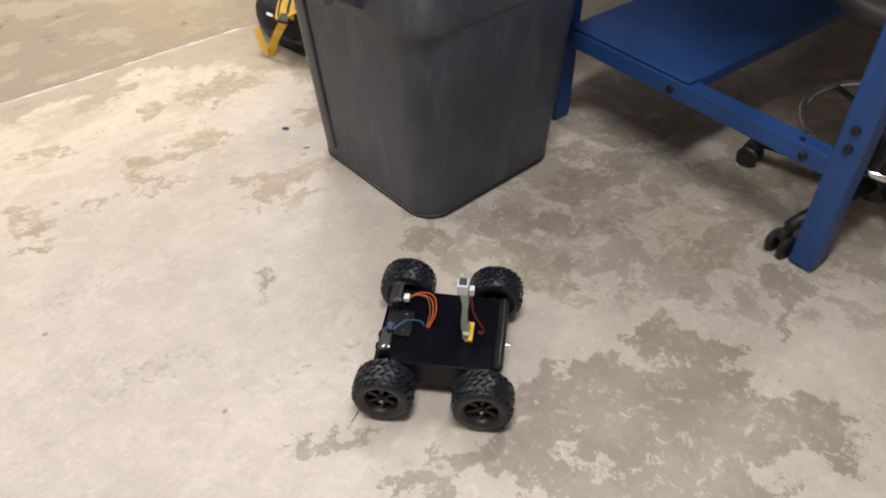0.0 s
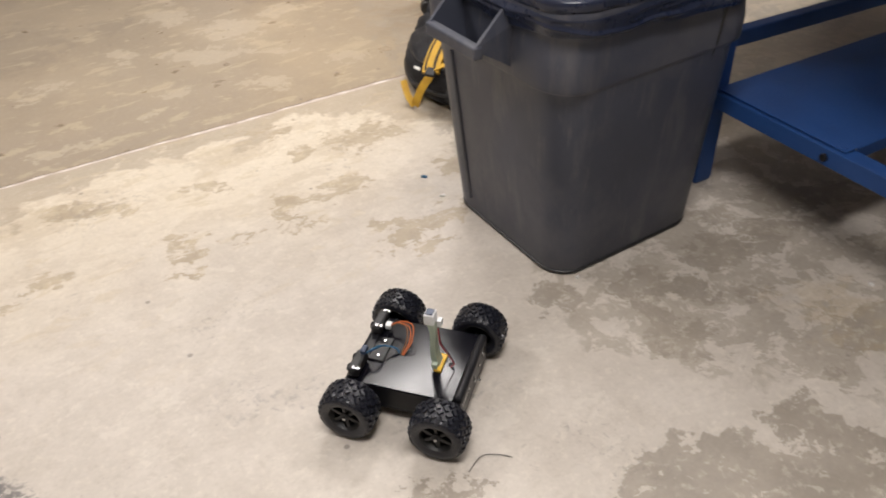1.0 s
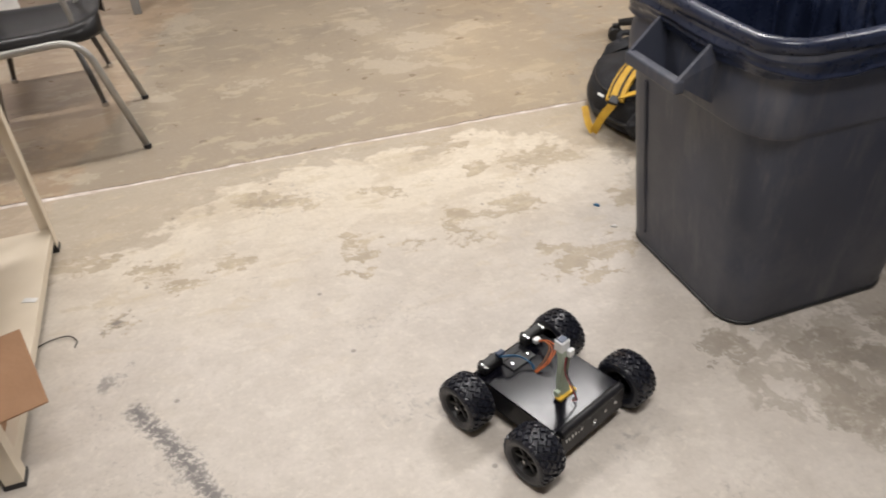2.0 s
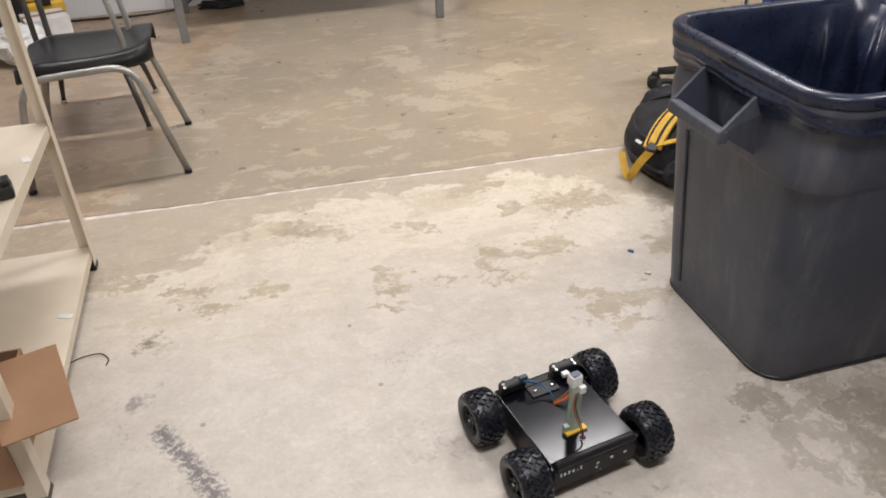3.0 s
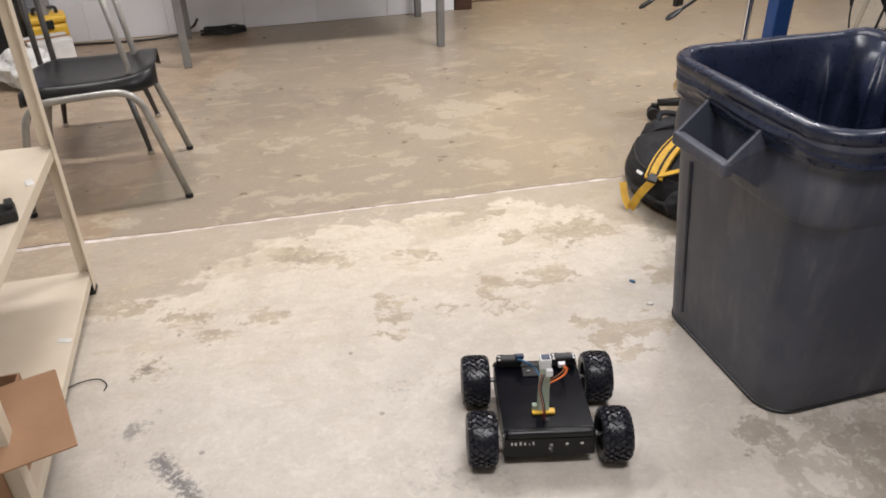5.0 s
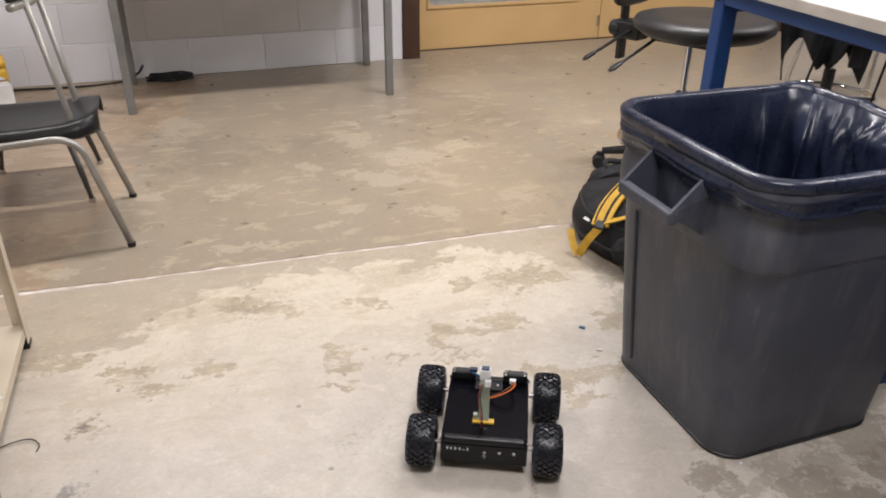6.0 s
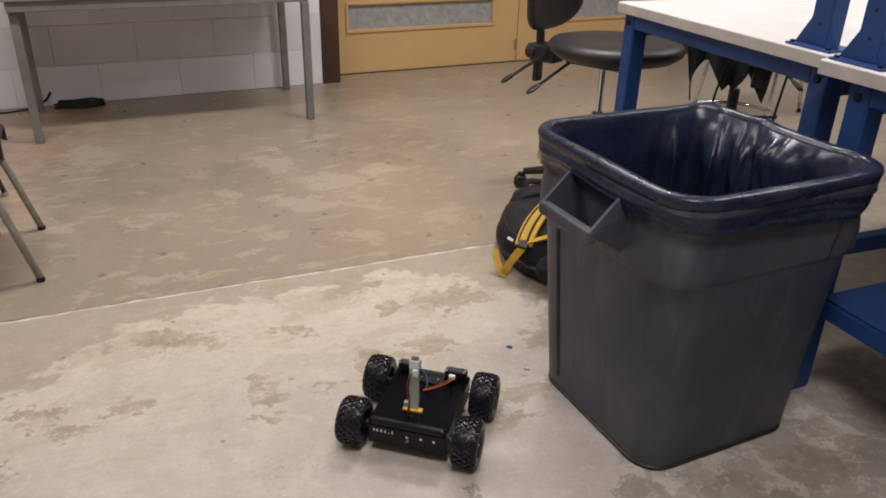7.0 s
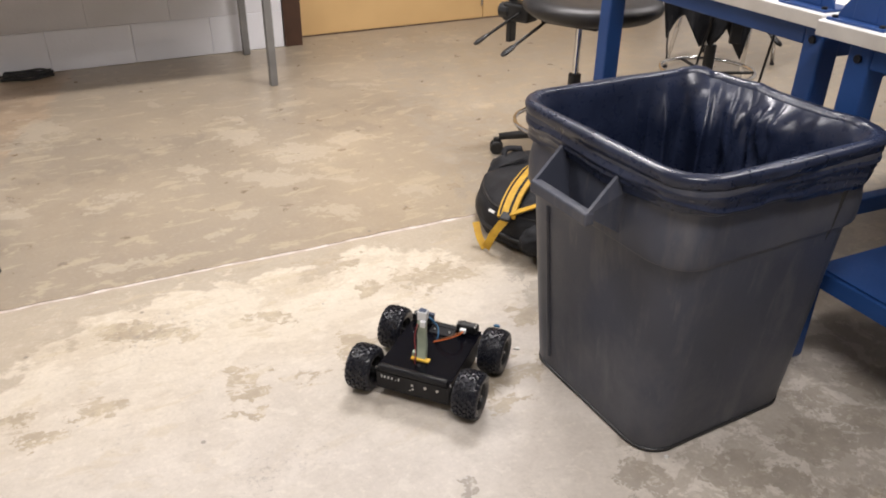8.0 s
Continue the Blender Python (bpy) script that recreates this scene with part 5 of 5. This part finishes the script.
tagged(part("wire_scrap", one_tube(spline([(0.55, 0.70, 0.002), (0.59, 0.715, 0.004), (0.62, 0.70, 0.003), (0.64, 0.68, 0.002)], 6), 0.0008, 6), M_DARK), "thin curved dark wire scrap on the floor", "wire")


# ---- rover ----
TX, WB, WR = 0.144, 0.192, 0.060


def rover():
    e = empty("rover", pose(0.792, 0.703, 0, 0, 0, 40.4))
    hw, hl, zb, zt = 0.098, 0.124, 0.030, 0.098
    # open tray chassis
    bm = bmesh.new()
    box(bm, (-hw, -hl, zb), (hw, hl, zb + 0.003), 0.001)
    box(bm, (-hw, -hl, zb + 0.003), (-hw + 0.003, hl, zt - 0.0105), 0.001)
    box(bm, (hw - 0.003, -hl, zb + 0.003), (hw, hl, zt - 0.0105), 0.001)
    box(bm, (-hw + 0.003, -hl, zb + 0.003), (hw - 0.003, -hl + 0.003, zt - 0.017), 0.001)
    box(bm, (-hw + 0.003, hl - 0.003, zb + 0.003), (hw - 0.003, hl, zt - 0.0105), 0.001)
    part("chassis", bm, M_ALU, e, "black anodised chassis")
    part("top_plate", one_box((-hw, -hl + 0.0165, zt - 0.010), (hw, hl, zt - 0.007), 0.0014), M_ACRYL, e, "glossy black top plate")
    # end rail with bevel, lettering as plain bars, screws
    rail = part("end_rail", one_box((-hw + 0.002, -hl - 0.004, zt - 0.016), (hw - 0.002, -hl + 0.016, zt + 0.004), 0.009, None, 4), M_ALU, e, "satin black end rail")
    x = -hw + 0.014
    for i, (w, h) in enumerate(((0.006, 0.008), (0.008, 0.007), (0.008, 0.008), (0.008, 0.007), (0.006, 0.002), (0.007, 0.008))):
        part("letter_bar", one_box((x, -hl - 0.0012, 0.065), (x + w * 0.5, -hl - 0.0002, 0.065 + h)), M_PAPER, e)
        x += w + 0.002
    for sx, sz in ((0.002, 0.064), (0.002, 0.054), (0.036, 0.066), (0.068, 0.066)):
        part("screw", cyl((sx, -hl - 0.0028, sz), 0.0042, 0.003, "y", 10), M_STEEL, e)
    part("switch_stub", cyl((0.002, -hl - 0.014, 0.058), 0.0018, 0.014, "y", 8), M_STEEL, e)
    for sy in (-1, 1):
        for sx in (-1, 1):
            part("screw", cyl((sx * (hw + 0.0005) - (0.003 if sx < 0 else 0), sy * 0.1165, zt - 0.012), 0.004, 0.003, "x", 10), M_STEEL, e)
    # front sensor bar with two sensors
    bar = part("sensor_bar", one_box((-0.085, hl - 0.026, zt - 0.006), (0.085, hl - 0.008, zt - 0.002), 0.001), M_ALU, e)
    part("bracket", one_box((-0.034, hl - 0.06, zt - 0.0065), (0.034, hl - 0.0265, zt - 0.003), 0.001), M_ALU, bar)
    for sx in (-0.022, 0.022):
        part("screw", cyl((sx, hl - 0.045, zt - 0.0028), 0.0035, 0.003, "z", 10), M_STEEL, bar)
    for s in (-1, 1):
        sb = part("sensor", one_box((s * 0.064 - 0.03, hl - 0.030, zt - 0.002), (s * 0.064 + 0.03, hl - 0.006, zt + 0.022), 0.006), M_BLACK, e, "black distance sensor")
        for k in (-1, 1):
            part("lens", cyl((s * 0.064 + k * 0.015, hl - 0.0065, zt + 0.010), 0.008, 0.004, "y", 14), M_ACRYL, sb)
            part("ear_screw", cyl((s * 0.064 + k * 0.024, hl - 0.030, zt + 0.0205), 0.0040, 0.003, "z", 8), M_STEEL, sb)
            part("ear_screw", cyl((s * 0.064 + k * 0.024, hl - 0.020, zt + 0.0212), 0.0040, 0.003, "z", 8), M_STEEL, sb)
    part("connector", one_box((0.050, hl - 0.046, zt + 0.006), (0.066, hl - 0.034, zt + 0.016), 0.001), M_WHITE, e, "white wire connector")
    part("connector_housing", one_box((-0.05, hl - 0.03, zt + 0.022), (-0.03, hl - 0.018, zt + 0.032), 0.002), M_NAVY, e)
    # wires
    for k, (mm, dx, dz) in enumerate(((M_ORANGE, 0, 0.0), (M_ORANGE, 0.003, 0.003), (M_BROWNW, -0.003, 0.001))):
        part("wire", one_tube(spline([(0.058 + dx * 0.6, hl - 0.045, zt + 0.011 + dz * 0.5), (0.062 + dx, hl - 0.066 - dx, zt + 0.020 + dz), (0.050 + dx, hl - 0.092 - dx * 2, zt + 0.022 + dz * 2), (0.022, hl - 0.100 - dx * 2, zt + 0.010 + dz), (-0.004, hl - 0.092 - dx, zt - 0.006)], 8), 0.0013, 6), mm, e, smooth=True)
    for k in range(2):
        part("wire", one_tube(spline([(-0.045, hl - 0.03, zt + 0.024), (-0.03, hl - 0.045, zt + 0.026 + 0.003 * k), (-0.008, hl - 0.055, zt + 0.016), (0.002, hl - 0.075 - 0.004 * k, zt + 0.004), (0.0, hl - 0.085, zt - 0.006)], 8), 0.0016, 6), M_BLUEW, e, smooth=True)
    # mast: leaning board strip on a yellow clip, with a sensor head
    MX, MY = -0.0056, -0.0504
    b0, b1 = Vector((MX, MY, zt - 0.006)), Vector((MX, MY + 0.012, 0.214))
    bm = bmesh.new()
    rings = []
    for i in range(9):
        t = i / 8
        p = b0.lerp(b1, t) + Vector((0, 0.004 * math.sin(t * 6.0), 0))
        w, d = 0.0125 - 0.002 * t, 0.005 + 0.004 * abs(t - 0.45)
        rings.append([p + Vector((-w, -d, 0)), p + Vector((w, -d, 0)), p + Vector((w, d, 0)), p + Vector((-w, d, 0))])
    loft(bm, rings, True, True)
    mast = part("mast", bm, M_PCB, e, "pale green-white sensor mast")
    head = part("mast_head", one_box((MX - 0.012, MY + 0.001, 0.207), (MX + 0.012, MY + 0.022, 0.232), 0.002), M_WHITE, e, "white sensor head")
    part("cap", one_box((MX - 0.009, MY + 0.004, 0.2325), (MX + 0.009, MY + 0.019, 0.2345), 0.0005), M_NAVY, head)
    part("plug", one_box((MX + 0.000, MY - 0.010, 0.196), (MX + 0.014, MY - 0.0005, 0.212), 0.001), M_WHITE, head)
    part("clip", one_box((MX - 0.025, MY - 0.012, zt - 0.007), (MX + 0.025, MY + 0.004, zt - 0.001), 0.0015), M_YEL, e, "yellow mounting clip")
    part("clip_arm", one_box((MX - 0.024, MY - 0.004, zt - 0.001), (MX - 0.014, MY + 0.008, zt + 0.012), 0.001), M_PCB, e, "pale plastic arm")
    for dx, mm in ((-0.008, M_RED), (-0.004, M_DARK)):
        part("wire", one_tube(spline([(MX + dx, MY - 0.006, 0.20), (MX + dx - 0.005, MY - 0.011, 0.165), (MX + dx + 0.002, MY - 0.024, 0.128), (MX + dx * 0.4, MY - 0.034, zt + 0.004), (MX + dx * 0.4, MY - 0.026, zt - 0.006)], 6), 0.0013, 6), mm, e, smooth=True)
    # dark disc on the plate for the shade inside a hole
    part("dark_hole_disc", cyl((MX + 0.004, MY - 0.026, zt - 0.0072), 0.006, 0.001, "z", 14), M_BOLT, e)
    # motor axles
    for sx in (-1, 1):
        for sy in (-1, 1):
            part("axle", cyl((sx * hw - (0.03 if sx < 0 else 0), sy * WB / 2, WR), 0.006, 0.03, "x", 12), M_STEEL, e)
    # wheels
    wheels = []
    for sx in (-1, 1):
        for sy in (1, -1):
            w = empty("wheel", pose(sx * TX, sy * WB / 2, WR))
            w.parent = e
            wheels.append(w)
            wheel_parts(w, sx)
    tagged(e, "black four-wheeled rover robot with chunky tyres and a sensor mast", "robot")
    return e, wheels


def wheel_parts(w, side):
    """Axis along x; the hub's face looks to the side given."""
    turn = pose(0, 0, 0, 0, 90, 0)
    half = [(0.034, 0.029), (0.042, 0.0325), (0.049, 0.0325), (0.0525, 0.0295), (0.0545, 0.0235), (0.0556, 0.014), (0.0560, 0.0)]
    bm = lathe([(r, -x) for r, x in half] + [(r, x) for r, x in half[-2::-1]], 44, turn)
    part("tyre", bm, M_RUBBER, w, "black rubber tyre", smooth=True)
    # small skewed tread blocks in rows, with lugs on the shoulders
    bm = bmesh.new()
    n = 22
    for i in range(n):
        for j, (cx, lx, ly, r, sk, lean) in enumerate(((0.0058, 0.0062, 0.0040, 0.0604, 40, 0), (0.0178, 0.0056, 0.0042, 0.0597, -34, 10), (0.0272, 0.0048, 0.0046, 0.0566, 8, 38), (0.0318, 0.0030, 0.0040, 0.0520, 0, 68))):
            for s in (-1, 1):
                a = 360 / n * (i + 0.5 * (j % 2) + (0.5 if s > 0 else 0) + 0.08 * math.sin(i * 2.3 + j))
                vs = box(bm, (-lx, -ly, -0.006), (lx, ly, 0.0))
                for v in vs:
                    if v.co.z > -0.001:
                        v.co.x, v.co.y = v.co.x * 0.84, v.co.y * 0.78
                bmesh.ops.transform(bm, matrix=pose(0, 0, 0, a, 0, 0) @ Matrix.Translation((s * cx, 0, r)) @ pose(0, 0, 0, 0, s * lean, s * sk), verts=vs)
    tagged(part("tread", bm, M_RUBBER, w, "small skewed tread blocks"), kind="stuff")
    s = side
    rim = bmesh.new()
    lathe([(0.035, -0.027), (0.036, -0.022), (0.031, -0.018), (0.030, 0.016), (0.036, 0.024), (0.038, 0.0275), (0.034, 0.0285), (0.031, 0.022), (0.028, 0.012), (0.0, 0.012)], 32, pose(0, 0, 0, 0, 90 * s, 0), rim)
    part("rim", rim, M_BLACK, w, smooth=False)
    for k in range(6):
        m = pose(0, 0, 0, 60 * k, 0, 0)
        bm = bmesh.new()
        lo, hi = (0.012, -0.004, 0.008), (0.0215, 0.004, 0.033)
        box(bm, lo, hi, 0.0015)
        bmesh.ops.transform(bm, matrix=m @ Matrix.Diagonal((s, 1, 1, 1)), verts=bm.verts)
        bmesh.ops.recalc_face_normals(bm, faces=bm.faces)
        part("spoke", bm, M_BLACK, w)
    bm = cyl((0, 0, 0.011), 0.011, 0.013, "z", 14)
    bmesh.ops.transform(bm, matrix=pose(0, 0, 0, 0, 90 * s, 0), verts=bm.verts)
    part("hub", bm, M_ALU, w)
    bm = cyl((0, 0, 0.024), 0.004, 0.006, "z", 6)
    bmesh.ops.transform(bm, matrix=pose(0, 0, 0, 0, 90 * s, 0), verts=bm.verts)
    part("nut", bm, M_STEEL, w)


ROVER, WHEELS = rover()

# ---- block courses of the north wall ----
BH, BL = 0.2345, 0.47
bm = one_box((0.0005, 0, 0.0005), (BL - 0.0005, 0.0115, BH - 0.0005), 0.0035, None, 1)
mesh_block = bpy.data.meshes.new("block")
bm.to_mesh(mesh_block)
bm.free()
mesh_block.materials.append(M_BLOCK)
for r in range(6):
    x = 1.494 - BL if r % 2 == 0 else 1.494 - BL * 1.5
    while x > X0 + 0.02:
        ob = new("block", mesh_block)
        ob.parent = wall_north
        ob.matrix_basis = pose(x, Y1, r * BH)
        x -= BL
    if r % 2:
        ob = new("block", mesh_block)
        ob.parent = wall_north
        ob.matrix_basis = pose(1.494 - BL / 2, Y1, r * BH) @ Matrix.Diagonal((0.5, 1, 1, 1))
tagged(part("wall_north_upper", one_box((X0 - 0.15, Y1, 6 * BH), (1.49, Y1 + 0.0118, ZC)), M_WALL), "white-painted wall above", "wall", kind="structure")


# ---- motion of the rover ----
TRACK = [
    (0.0, 0.792, 0.703, 40.4), (0.5, 0.686, 0.825, 40.6), (0.7, 0.647, 0.872, 41.0), (1.0, 0.584, 0.944, 40.0), (1.2, 0.568, 0.956, 33.8), (1.5, 0.556, 0.966, 29.4), (2.0, 0.540, 0.987, 22.6), (2.2, 0.539, 0.990, 18.8),
    (3.3, 0.525, 1.043, 6.8), (3.5, 0.525, 1.052, 5.0), (4.0, 0.521, 1.072, -2.3), (4.2, 0.521, 1.083, -4.0), (5.3, 0.548, 1.237, -16.3), (5.5, 0.557, 1.273, -18.0), (5.7, 0.563, 1.296, -22.2),
    (6.0, 0.571, 1.313, -25.6), (6.5, 0.606, 1.388, -32.9), (7.0, 0.634, 1.432, -40.1), (7.5, 0.663, 1.470, -46.8), (8.0, 0.749, 1.548, -49.6),
]


def motions():
    walk(ROVER, [(t, pose(x, y, 0, 0, 0, h)) for t, x, y, h in TRACK])
    # each wheel rolls as far as its side of the rover goes
    for w in WHEELS:
        lx, ly, _ = w.location
        rows, roll, last = [], 0.0, None
        for i in range(161):
            t = i * 0.05
            k = max(j for j in range(len(TRACK) - 1) if TRACK[j][0] <= t + 1e-9)
            (ta, xa, ya, ha), (tb, xb, yb, hb) = TRACK[k], TRACK[k + 1]
            u = (t - ta) / (tb - ta)
            x, y, h = xa + (xb - xa) * u, ya + (yb - ya) * u, radians(ha + (hb - ha) * u)
            p = Vector((x + lx * math.cos(h), y + lx * math.sin(h)))
            if last is not None:
                roll -= math.degrees((p - last).dot(Vector((-math.sin(h), math.cos(h)))) / WR)
            last = p
            if i % 2 == 0:
                rows.append((t, pose(lx, ly, WR, roll, 0, 0)))
        walk(w, rows)


motions()
